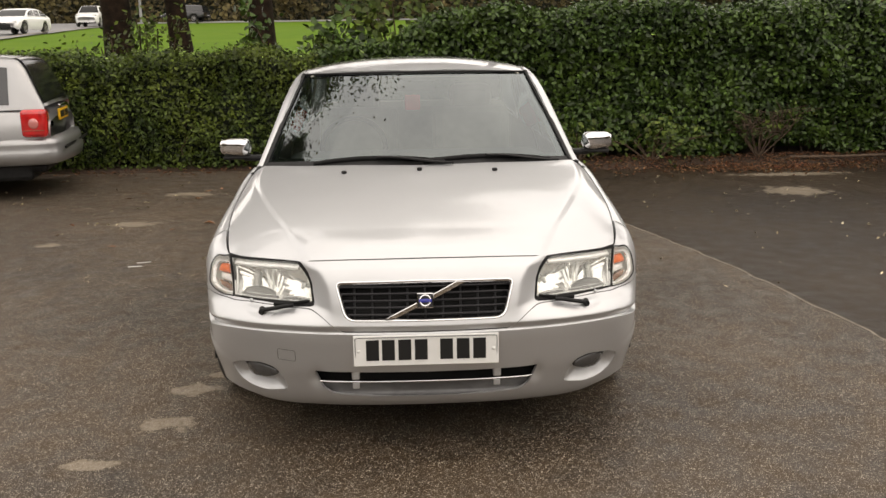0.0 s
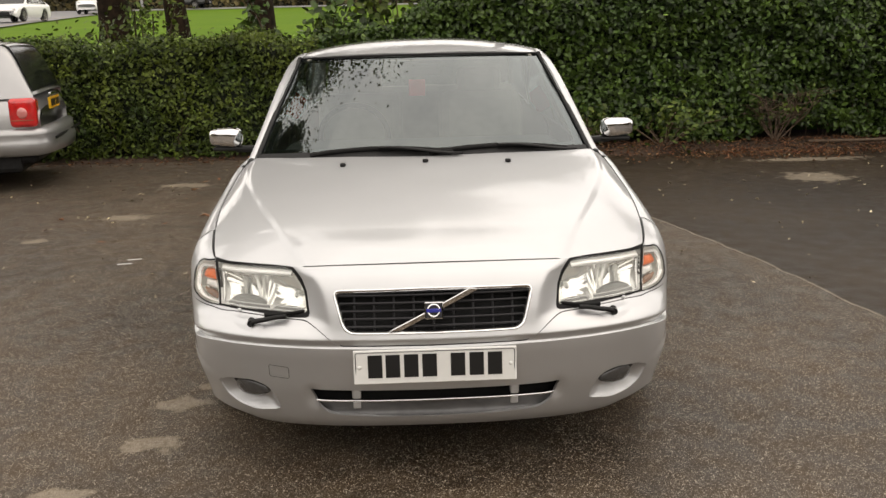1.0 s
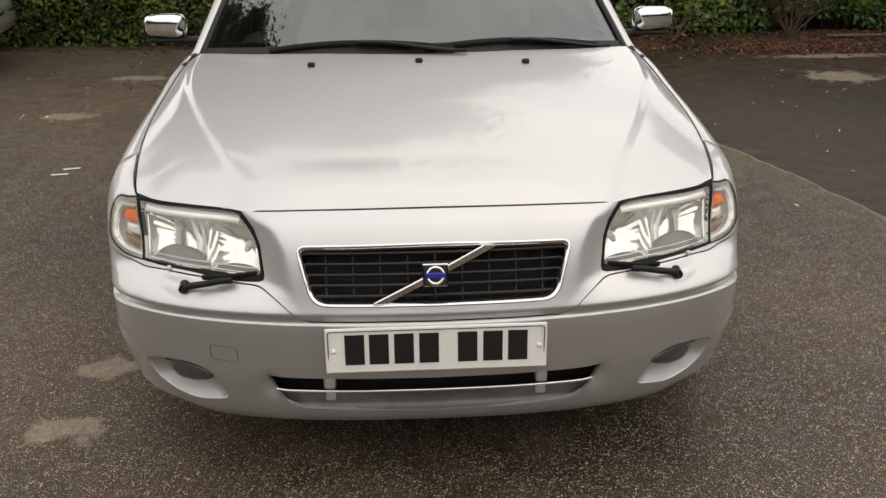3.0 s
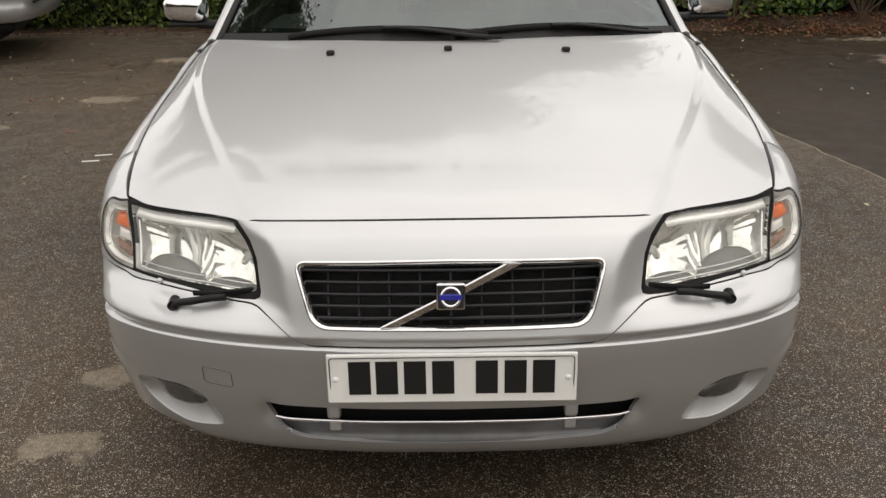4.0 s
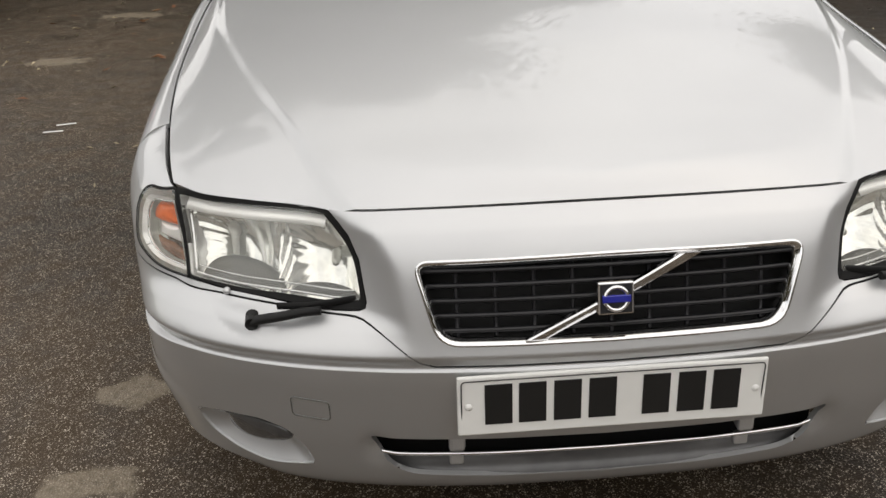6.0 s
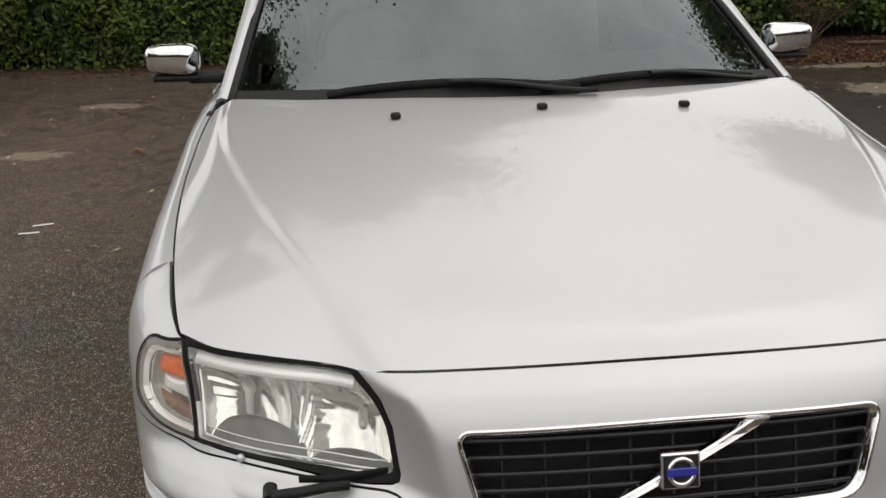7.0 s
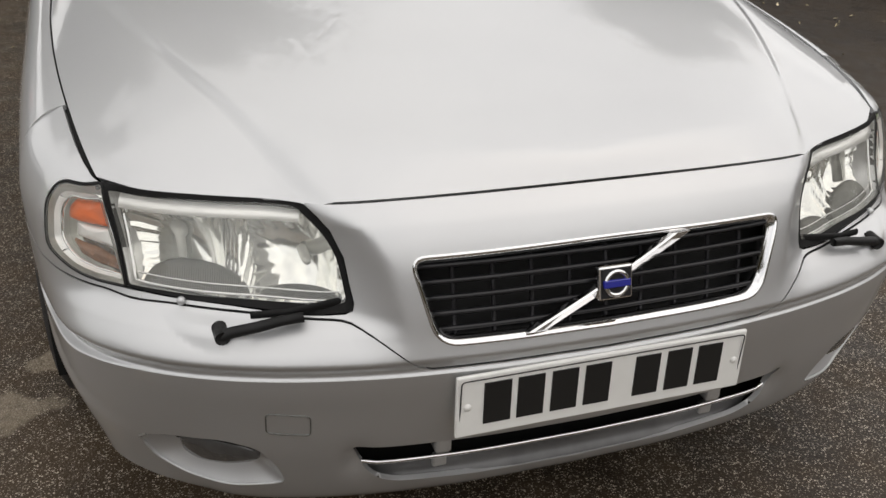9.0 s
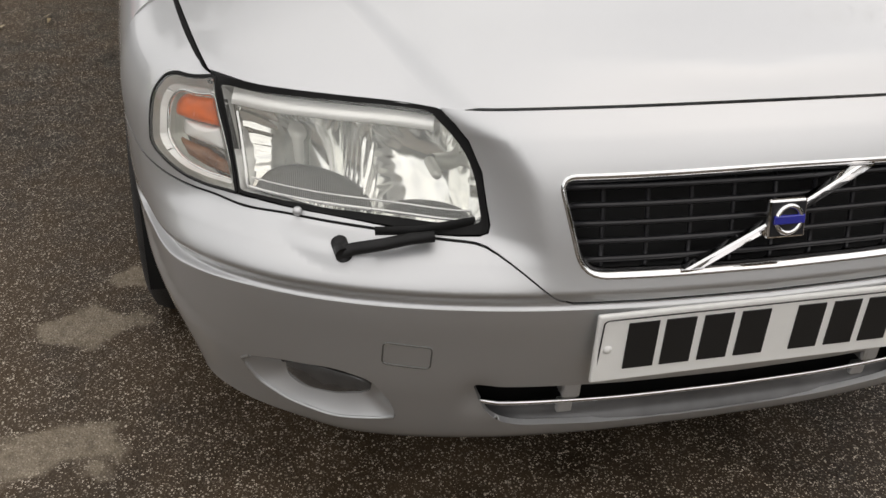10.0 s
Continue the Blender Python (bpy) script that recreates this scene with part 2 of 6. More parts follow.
def box(size, at=(0, 0, 0), bevel=0.0, turn=None, bm=None, seg=2):
    own = bmesh.new()
    bmesh.ops.create_cube(own, size=1)
    bmesh.ops.scale(own, vec=size, verts=own.verts)
    if bevel:
        bmesh.ops.bevel(own, geom=own.edges[:], offset=bevel, segments=seg, profile=0.5, affect="EDGES")
    m = Matrix.Translation(at) @ (turn.to_4x4() if turn is not None else Matrix.Identity(4))
    bmesh.ops.transform(own, matrix=m, verts=own.verts)
    if bm is None:
        return own
    tmp = bpy.data.meshes.new("tmp")
    own.to_mesh(tmp)
    own.free()
    bm.from_mesh(tmp)
    bpy.data.meshes.remove(tmp)
    return bm


def inside(poly, x, y):
    n = len(poly)
    c = False
    j = n - 1
    for i in range(n):
        (xi, yi), (xj, yj) = poly[i], poly[j]
        if (yi > y) != (yj > y) and x < (xj - xi) * (y - yi) / (yj - yi) + xi:
            c = not c
        j = i
    return c


def resample(poly, step):
    out = []
    for (a, b), (c, d) in zip(poly, poly[1:] + poly[:1]):
        k = max(1, int(math.ceil(math.hypot(c - a, d - b) / step)))
        out += [(a + (c - a) * i / k, b + (d - b) * i / k) for i in range(k)]
    return out


def rounded(corners, radii, seg=6):
    """A polygon with rounded corners."""
    out, n = [], len(corners)
    if not isinstance(radii, (list, tuple)):
        radii = [radii] * n
    for i in range(n):
        p, a, b = (Vector(corners[k % n]) for k in (i, i - 1, i + 1))
        r = radii[i]
        if r <= 0:
            out.append(tuple(p))
            continue
        da, db = (a - p).normalized(), (b - p).normalized()
        p1, p2 = p + da * r, p + db * r
        for k in range(seg + 1):
            t = k / seg
            q = p1 * (1 - t) ** 2 + p * 2 * t * (1 - t) + p2 * t * t
            out.append(tuple(q))
    return out


from mathutils.geometry import delaunay_2d_cdt


def grid_patch(surface, outline, holes, step, sx, sy, rows=()):
    """Triangles over a region of a surface's plane: (u, w) points, faces and boundary edges; rows are heights to follow closely."""
    sc = lambda poly: [(a * sx, b * sy) for a, b in poly]
    outer, inner = resample(sc(outline), step), [resample(sc(h), step) for h in holes]
    pts, edges = [], []
    for loop in [outer] + inner:
        k = len(pts)
        pts += loop
        edges += [(k + i, k + (i + 1) % len(loop)) for i in range(len(loop))]
    xs, ys = [p[0] for p in outer], [p[1] for p in outer]
    rim = np.array(pts)
    y, row = min(ys) + step * 0.5, 0
    while y < max(ys):
        x = min(xs) + (step * 0.5 if row % 2 else 0)
        while x < max(xs):
            free = not rows or not min(rows) - 0.02 < y / sy < max(rows) + 0.02
            if free and inside(outer, x, y) and not any(inside(h, x, y) for h in inner):
                if np.min((rim[:, 0] - x) ** 2 + (rim[:, 1] - y) ** 2) > (0.45 * step) ** 2:
                    pts.append((x, y))
            x += step
        y += step * 0.87
        row += 1
    for w in rows:
        for x in np.arange(min(xs), max(xs), 0.008):
            y = w * sy
            if inside(outer, x, y) and not any(inside(h, x, y) for h in inner):
                if np.min((rim[:, 0] - x) ** 2 + (rim[:, 1] - y) ** 2) > 0.0015 ** 2:
                    pts.append((x, y))
    vs, es, fs, *_ = delaunay_2d_cdt([Vector(p) for p in pts], edges, [], 0, 1e-6)
    keep = []
    for f in fs:
        cx, cy = sum(vs[i].x for i in f) / 3, sum(vs[i].y for i in f) / 3
        if inside(outer, cx, cy) and not any(inside(h, cx, cy) for h in inner):
            keep.append(tuple(f))
    return [(v.x / sx, v.y / sy) for v in vs], keep


def shell(name, surface, outline, holes=(), step=0.025, sx=0.13, sy=0.24, mat=None, parent=None, label="", lift=0.0, rim=0.012,
          sides=(1, -1), outward=None, patch=None, rows=()):
    """A panel cut from surface(u, w), with its true normals and a folded rim; one object a side."""
    uv, faces = patch or grid_patch(surface, outline, list(holes), step, sx, sy, rows)
    P = np.array([surface(a, b) for a, b in uv])
    e = 1e-3
    Du = np.array([np.array(surface(a + e, b)) - np.array(surface(a - e, b)) for a, b in uv])
    Dw = np.array([np.array(surface(a, b + e)) - np.array(surface(a, b - e)) for a, b in uv])
    N = np.cross(Du, Dw)
    N /= np.maximum(np.linalg.norm(N, axis=1), 1e-12)[:, None]
    if outward is not None:
        if np.mean(N @ np.array(outward)) < 0:
            N = -N
    P = P + N * lift
    used = sorted({i for f in faces for i in f})
    back = {o: i for i, o in enumerate(used)}
    P, N = P[used], N[used]
    faces = [tuple(back[i] for i in f) for f in faces]
    out = []
    for i, f in enumerate(faces):
        a, b, c = (P[k] for k in f)
        if np.dot(np.cross(b - a, c - a), N[f[0]]) < 0:
            f = f[::-1]
        out.append(f)
    faces = out
    count = {}
    for f in faces:
        for a, b in zip(f, f[1:] + f[:1]):
            count[(a, b)] = 1
    border = [(a, b) for (a, b) in count if (b, a) not in count]
    V, NN, F = list(P), list(N), list(faces)
    if rim:
        m1, m2 = {}, {}
        for a, b in border:
            for k in (a, b):
                if k not in m1:
                    m1[k] = len(V)
                    V.append(P[k])
                    NN.append((0, 0, 0))
                    m2[k] = len(V)
                    V.append(P[k] - N[k] * rim)
                    NN.append((0, 0, 0))
        F += [(m1[b], m1[a], m2[a], m2[b]) for a, b in border]
    obs = []
    for side in sides:
        VV = [(v[0] * side, v[1], v[2]) for v in V]
        FF = F if side > 0 else [f[::-1] for f in F]
        nn = [(q[0] * side, q[1], q[2]) for q in NN]
        ob = mesh_ob(name, VV, FF, mat, parent, label)
        ob.data.normals_split_custom_set_from_vertices(nn)
        obs.append(ob)
    return obs


def both(half):
    """A half outline that starts and ends on the centre line, made whole."""
    return half + [(-a, b) for a, b in reversed(half) if a > 1e-6]


def tube(name, pts, r, mat, parent=None, label="", closed=False, seg=8, flat=1.0, taper=None, shade=True):
    """A rod along points; flat squeezes it."""
    pts = [Vector(p) for p in pts]
    n = len(pts)
    V, F = [], []
    up = Vector((0, 0, 1))
    for i, p in enumerate(pts):
        a = pts[i - 1] if (i or closed) else pts[0]
        b = pts[(i + 1) % n] if (i < n - 1 or closed) else pts[-1]
        d = (b - a).normalized()
        s = d.cross(up)
        if s.length < 1e-3:
            s = d.cross(Vector((0, 1, 0)))
        s.normalize()
        t = s.cross(d)
        rr = r * (taper(i / max(1, n - 1)) if taper else 1)
        for k in range(seg):
            q = 2 * math.pi * k / seg
            V.append(p + s * math.cos(q) * rr + t * math.sin(q) * rr * flat)
    for i in range(n if closed else n - 1):
        j = (i + 1) % n
        for k in range(seg):
            F.append((i * seg + k, i * seg + (k + 1) % seg, j * seg + (k + 1) % seg, j * seg + k))
    if not closed:
        F.append(tuple(range(seg)))
        F.append(tuple(reversed(range((n - 1) * seg, n * seg))))
    if name is None:
        return V, F
    return mesh_ob(name, V, F, mat, parent, label, shade)


def lathe(profile, seg=40):
    """(radius, along) profile turned round the x axis: vertices and faces."""
    V, F, k = [], [], len(profile)
    for i in range(seg):
        q = 2 * math.pi * i / seg
        V += [(a, r * math.cos(q), r * math.sin(q)) for r, a in profile]
    for i in range(seg):
        j = (i + 1) % seg
        F += [(i * k + m, j * k + m, j * k + m + 1, i * k + m + 1) for m in range(k - 1)]
    return V, F


def empty(name, label, category, group="", at=(0, 0, 0), kind=""):
    e = new(name)
    e.empty_display_size = 0.2
    e.location = at
    return tagged(e, label, category, group, kind)



def sheet_glass(name, tint, rough=0.0, ior=1.5, streak=0.0, haze=0.0):
    """A thin pane: clear straight through, with a Fresnel gloss."""
    m = bpy.data.materials.new(name)
    m.use_nodes = True
    n, l = m.node_tree.nodes, m.node_tree.links
    n.remove(n["Principled BSDF"])
    tr, gl, lw, pw, fr, mx = (n.new(k) for k in ("ShaderNodeBsdfTransparent", "ShaderNodeBsdfGlossy", "ShaderNodeLayerWeight", "ShaderNodeMath", "ShaderNodeMapRange", "ShaderNodeMixShader"))
    tr.inputs["Color"].default_value = (*tint, 1)
    gl.inputs["Roughness"].default_value = rough
    gl.inputs["Color"].default_value = (0.92, 0.99, 1.0, 1)
    lw.inputs["Blend"].default_value = 0.5
    pw.operation = "POWER"
    pw.inputs[1].default_value = 5.0
    l.new(lw.outputs["Facing"], pw.inputs[0])
    l.new(pw.outputs[0], fr.inputs[0])
    fr.inputs[3].default_value = ((ior - 1) / (ior + 1)) ** 2
    l.new(fr.outputs[0], mx.inputs[0])
    l.new(tr.outputs[0], mx.inputs[1])
    l.new(gl.outputs[0], mx.inputs[2])
    l.new(mx.outputs[0], n["Material Output"].inputs["Surface"])
    if haze:
        df, ms = n.new("ShaderNodeBsdfDiffuse"), n.new("ShaderNodeMixShader")
        df.inputs["Color"].default_value = (0.93, 0.93, 0.88, 1)
        ms.inputs[0].default_value = haze
        l.new(tr.outputs[0], ms.inputs[1])
        l.new(df.outputs[0], ms.inputs[2])
        l.new(ms.outputs[0], mx.inputs[1])
    if streak:
        co, no, b = n.new("ShaderNodeTexCoord"), n.new("ShaderNodeTexNoise"), n.new("ShaderNodeBump")
        no.inputs["Scale"].default_value = 60
        l.new(co.outputs["Object"], no.inputs["Vector"])
        l.new(no.outputs["Fac"], b.inputs["Height"])
        b.inputs["Strength"].default_value, b.inputs["Distance"].default_value = streak, 0.004
        l.new(b.outputs["Normal"], gl.inputs["Normal"])
    return m


SCREEN = sheet_glass("windscreen_glass", (0.36, 0.42, 0.40), 0.0, 2.1)
LAMP_GLASS = sheet_glass("lamp_cover", (0.98, 0.98, 0.96), 0.02, 1.5, 0.1, 0.09)

# ---- the silver saloon: nose at y = 0, facing the camera's way in ----
car = empty("saloon_car", "silver four-door saloon car parked on tarmac, lamps off", "car")

ST = [0, 1, 2, 3, 4, 5, 6, 7, 8, 9]
c_x = herm(ST, [0, 0.16, 0.31, 0.45, 0.58, 0.69, 0.772, 0.827, 0.860, 0.880])
c_y = herm(ST, [-0.012, -0.009, 0.002, 0.024, 0.060, 0.115, 0.190, 0.285, 0.410, 0.56])
e_x = herm(ST, [0, 0.16, 0.31, 0.42, 0.50, 0.60, 0.69, 0.748, 0.771, 0.793])
e_y = herm(ST, [0.106, 0.109, 0.118, 0.142, 0.192, 0.232, 0.278, 0.34, 0.42, 0.56])
e_z = herm(ST, [0.751, 0.750, 0.748, 0.742, 0.7385, 0.7385, 0.7385, 0.739, 0.759, 0.787])
crease_z = herm([0, 2, 4, 5.3, 6.4, 7.4, 9], [0.501, 0.503, 0.505, 0.501, 0.489, 0.477, 0.475])
g_nose = herm([0, 0.2, 0.45, 0.7, 0.88, 1], [0, 0.13, 0.26, 0.43, 0.66, 1])
g_lamp = herm([0, 0.11, 0.24, 0.355, 0.6, 1], [0, 0.05, 0.24, 0.50, 0.72, 1])
g_side = herm([0, 0.3, 0.6, 0.827, 0.955, 1], [0, 0.02, 0.10, 0.32, 0.64, 1])
flank_u = herm([0, 0.2, 0.4, 0.62, 0.8, 0.9, 1], [1.98, 2.10, 2.20, 2.28, 2.42, 2.60, 2.90])
low_d = herm([0.19, 0.22, 0.25, 0.29, 0.35, 0.43, 0.48, 0.53], [0.10, 0.075, 0.062, 0.05, 0.034, 0.021, 0.013, 0.009])
z_low = herm([0, 3.4, 4.5, 5.5, 6.5, 8, 9], [0.194, 0.196, 0.204, 0.222, 0.246, 0.262, 0.265])
LEDGE = 0.0045


wide = herm([0.3, 0.41, 0.56, 0.9, 1.5, 2.5, 3.5, 4.2, 4.6, 4.78], [0.842, 0.869, 0.888, 0.904, 0.912, 0.915, 0.91, 0.89, 0.85, 0.80])
tuck = herm([0.2, 0.3, 0.42, 0.55, 0.62], [0.05, 0.028, 0.008, 0.0, 0.0])
shut_x = herm([0.2, 0.325, 0.4, 0.55, 0.7, 0.85, 1.0, 1.15, 1.3, 1.45], [0.69, 0.744, 0.763, 0.788, 0.806, 0.818, 0.824, 0.822, 0.808, 0.80])
shut_z = herm([0.2, 0.325, 0.4, 0.55, 0.7, 0.85, 1.0, 1.15, 1.3, 1.45], [0.70, 0.733, 0.755, 0.785, 0.806, 0.824, 0.842, 0.868, 0.905, 0.925])


def side_f(y, w):
    """Body side: w is the height up to 0.62, then rolls over to the shut line or waist at w = 1."""
    xw = float(wide(y))
    if w <= 0.62:
        return (xw - float(tuck(w)), y, w)
    t = (w - 0.62) / 0.38
    xs, zs = (float(shut_x(y)) + 0.0015, float(shut_z(y))) if y < 1.45 else (0.80, 0.925 + 0.02 * float(smooth(1.45, 3.6, y)))
    p = [(xw, 0.62), (xw + 0.002, 0.62 + 0.62 * (zs - 0.62)), (xs + 0.55 * (xw - xs), zs - 0.004), (xs, zs)]
    c = [(1 - t) ** 3, 3 * t * (1 - t) ** 2, 3 * t * t * (1 - t), t ** 3]
    return (sum(k * q[0] for k, q in zip(c, p)), y, sum(k * q[1] for k, q in zip(c, p)))


def side_x(y, z):
    """How far out the body side stands at a height."""
    if z <= 0.62:
        return side_f(y, z)[0]
    lo, hi = 0.62, 1.0
    for _ in range(18):
        m = (lo + hi) / 2
        if side_f(y, m)[2] < z:
            lo = m
        else:
            hi = m
    return side_f(y, lo)[0]


def fascia(u, w):
    """Front end: w = 0 is the bumper's crease, a small ledge; w = 1 the bonnet's edge; w = -1 the lower lip."""
    a, sg = abs(u), (1 if u >= 0 else -1)
    zc = float(crease_z(a))
    cx, cy = float(c_x(a)), float(c_y(a))
    tx, ty = float(c_x(a + 0.01) - c_x(a - 0.01 if a > 0.01 else a)), float(c_y(a + 0.01) - c_y(a - 0.01 if a > 0.01 else a))
    ty *= min(1.0, a / 0.8)
    q = math.hypot(tx, ty) or 1
    d0 = float(low_d(zc)) + LEDGE
    if w >= 0:
        k = (a - float(flank_u(w))) / 0.62
        k = min(1.0, 0.5 * (k + math.sqrt(k * k + 0.012)))
        k = k * (1.2 - 0.2 * k * k)
        m = float(smooth(6.2, 8.0, a))
        g = float(g_nose(w)) * (1 - k) + k * ((1 - m) * float(g_lamp(w)) + m * float(g_side(w)))
        x, y = cx + (float(e_x(a)) - cx) * g, cy + (float(e_y(a)) - cy) * g
        z = zc + (float(e_z(a)) - zc) * w
        d = d0 * (1 - float(smooth(0, 0.115, w)))
        x, y = x - ty / q * d, y + tx / q * d
        r = ((x - 0.607) / 0.072) ** 2 + ((z - 0.584) / 0.040) ** 2
        y -= 0.017 * max(0.0, 1 - r) ** 1.4 * float(smooth(0.5805, 0.571, z))
    else:
        z = zc + w * (zc - float(z_low(a)))
        f = 1 - 0.85 * float(smooth(4.8, 7.0, a))
        d = float(low_d(z)) * f
        d += (d0 - float(low_d(zc)) * f) * (1 - float(smooth(0, 0.0055, zc - z)))
        d += 0.044 * float(smooth(0.43, 0.20, z)) * float(smooth(4.3, 7.3, a))
        zl = 0.345 + 0.033 * (a - 5.4)
        d -= 0.006 * float(smooth(zl + 0.016, zl - 0.018, z)) * float(smooth(5.4, 6.8, a))
        d += 0.012 * math.exp(-((cx - 0.412) / 0.022) ** 2 - ((z - 0.318) / 0.034) ** 2)
        x, y = cx - ty / q * d, cy + tx / q * d
    if a > 7.6:
        k = float(smooth(7.6, 8.9, a)) * (1 - float(smooth(0.86, 0.99, w)))
        x = x * (1 - k) + k * side_x(y, z)
    return (x * sg, y, z)


def uw(x, z):
    """The (u, w) of the fascia that shows at (x, z) from the front."""
    lo, hi = 0.0, 8.6
    for _ in range(40):
        u = (lo + hi) / 2
        zc = float(crease_z(u))
        w = (z - zc) / (float(e_z(u)) - zc) if z >= zc else (z - zc) / (zc - float(z_low(u)))
        if fascia(u, w)[0] < x:
            lo = u
        else:
            hi = u
    return (u, w)


def front(pts):
    return [uw(x, z) for x, z in pts]


def on(pts, lift=0.0):
    """Points of the fascia, lifted along its normal."""
    out = []
    for u, w in pts:
        p = Vector(fascia(u, w))
        n = (Vector(fascia(u + 1e-3, w)) - Vector(fascia(u - 1e-3, w))).cross(Vector(fascia(u, w + 1e-3)) - Vector(fascia(u, w - 1e-3))).normalized()
        out.append(p + n * lift)
    return out


def flip(pts, side):
    return [Vector((p[0] * side, p[1], p[2])) for p in pts]


# outlines, seen from the front
LAMP = rounded([(0.7335, 0.7265), (0.60, 0.7295), (0.470, 0.7315), (0.438, 0.702), (0.419, 0.668), (0.4115, 0.602), (0.451, 0.5995), (0.60, 0.5985), (0.7190, 0.5980)], [0.004, 0, 0.008, 0.018, 0.022, 0.009, 0, 0, 0.004], 10)
GASKET = rounded([(0.7385, 0.7365), (0.60, 0.7372), (0.458, 0.7372), (0.427, 0.706), (0.411, 0.668), (0.4025, 0.590), (0.48, 0.5865), (0.60, 0.5925), (0.7215, 0.5940)], [0.003, 0, 0.006, 0.018, 0.022, 0.014, 0.02, 0.02, 0.002], 10)
SIGNAL = rounded([(0.7415, 0.7335), (0.806, 0.7225), (0.832, 0.688), (0.8405, 0.616), (0.800, 0.5935), (0.760, 0.5880), (0.7245, 0.5925)], [0.004, 0.016, 0.022, 0.014, 0.02, 0.015, 0.004])
GRILLE = both(rounded([(0.0, 0.684), (0.322, 0.680), (0.287, 0.548), (0.14, 0.5465), (0.0, 0.546)], [0, 0.024, 0.036, 0, 0]))
INTAKE = both(rounded([(0.0, 0.345), (0.30, 0.347), (0.412, 0.349), (0.388, 0.283), (0.345, 0.250), (0.20, 0.2415), (0.0, 0.239)], [0, 0, 0.008, 0.03, 0.03, 0.02, 0]))
FOG = rounded([(0.737, 0.345), (0.69, 0.362), (0.61, 0.371), (0.557, 0.354), (0.526, 0.306), (0.515, 0.265), (0.60, 0.250), (0.667, 0.259), (0.714, 0.292)], [0.008, 0.015, 0.02, 0.02, 0.015, 0.010, 0.02, 0.02, 0.02])


def front_sym(poly):
    return [(math.copysign(1, x) * uw(abs(x), z)[0] if abs(x) > 1e-6 else 0.0, uw(abs(x), z)[1]) for x, z in poly]


lamp_uw, gasket_uw, signal_uw, fog_uw = front(LAMP), front(GASKET), front(SIGNAL), front(FOG)
grille_uw, intake_uw = front_sym(GRILLE), front_sym(INTAKE)
seam_z = herm([2.0, 2.27, 2.55, 2.77, 2.95, 3.45, 4.4, 5.1, 5.9, 6.6, 7.1, 7.6, 9], [0.506, 0.539, 0.565, 0.5765, 0.580, 0.581, 0.583, 0.584, 0.580, 0.580, 0.583, 0.588, 0.60])
seam_f = lambda u: (float(seam_z(u)) - float(crease_z(u))) / (float(e_z(u)) - float(crease_z(u)))
CREASE_ROWS = [k / 1000 for k in (-90, -70, -52, -38, -28, -22, -18, -14, -10, -6, -2, 2, 12, 24, 36, 48, 60, 72, 84, 96, 108, 120, 135, 155, 175, 195, 215, 235, 255, 270, 285, 296, 304, 311, 317, 323, 329)]
fine = [(u, float(seam_f(u))) for u in np.linspace(2.05, 9, 60)]

# bumper
bumper_half = [(0.0, 0.006)] + [(u, 0.006) for u in (0.5, 1, 1.5, 1.9)] + fine + [(9, -0.5), (8.7, -1), (6, -1), (4, -1), (2, -1), (0, -1)]
bumper = shell("bumper", fascia, both(bumper_half), [intake_uw, fog_uw, [(-a, b) for a, b in reversed(fog_uw)]], step=0.014, mat=SILVER, parent=car,
               rim=0.010, sides=(1,), outward=(0, -1, 0), rows=CREASE_ROWS)[0]
# nose panel round the grille
top_edge = [(u, 0.995) for u in np.linspace(0, uw(0.456, 0.737)[0], 20)]
lamp_in = front([(0.4555, 0.7360), (0.4405, 0.7225), (0.425, 0.705), (0.4095, 0.668), (0.4045, 0.627), (0.401, 0.603), (0.404, 0.592), (0.415, 0.587)])
lamp_in += front([(x, float(np.interp(x, (0.43, 0.48, 0.53, 0.60, 0.72), (0.5862, 0.585, 0.5865, 0.591, 0.5925)))) for x in np.linspace(0.44, 0.70, 10)])
nose_half = top_edge + lamp_in + [(lamp_in[-1][0], seam_f(lamp_in[-1][0]) + 0.012)] + [(u, w + 0.012) for u, w in reversed(fine) if u < lamp_in[-1][0] - 0.01] + [(1.9, 0.022), (1, 0.022), (0, 0.022)]
nose = shell("nose_panel", fascia, both(nose_half), [grille_uw], step=0.010, mat=SILVER, parent=car, rim=0.02, sides=(1,), outward=(0, -1, 0), rows=CREASE_ROWS[11:])[0]
for s in (1, -1):
    tube("seam_seal", flip(on([(u, w + 0.006) for u, w in fine], -0.006), s), 0.004, DARK, bumper, seg=6)
tube("seam_seal", on([(u, 0.014) for u in np.linspace(-2.05, 2.05, 30)], -0.006), 0.004, DARK, bumper, seg=6)


# bonnet
ridge_x = herm([0.1, 0.145, 0.19, 0.25, 0.4, 0.55, 0.7, 0.85, 1.0, 1.2, 1.4], [0.402, 0.428, 0.453, 0.481, 0.541, 0.602, 0.655, 0.700, 0.736, 0.760, 0.768])
ridge_z = herm([0.1, 0.165, 0.25, 0.4, 0.55, 0.7, 0.85, 1.0, 1.2, 1.4], [0.715, 0.748, 0.785, 0.822, 0.848, 0.869, 0.886, 0.902, 0.925, 0.945])
mid_z = herm([0.1, 0.14, 0.2, 0.3, 0.45, 0.7, 1.0, 1.2, 1.4], [0.749, 0.772, 0.795, 0.824, 0.858, 0.905, 0.946, 0.963, 0.97])


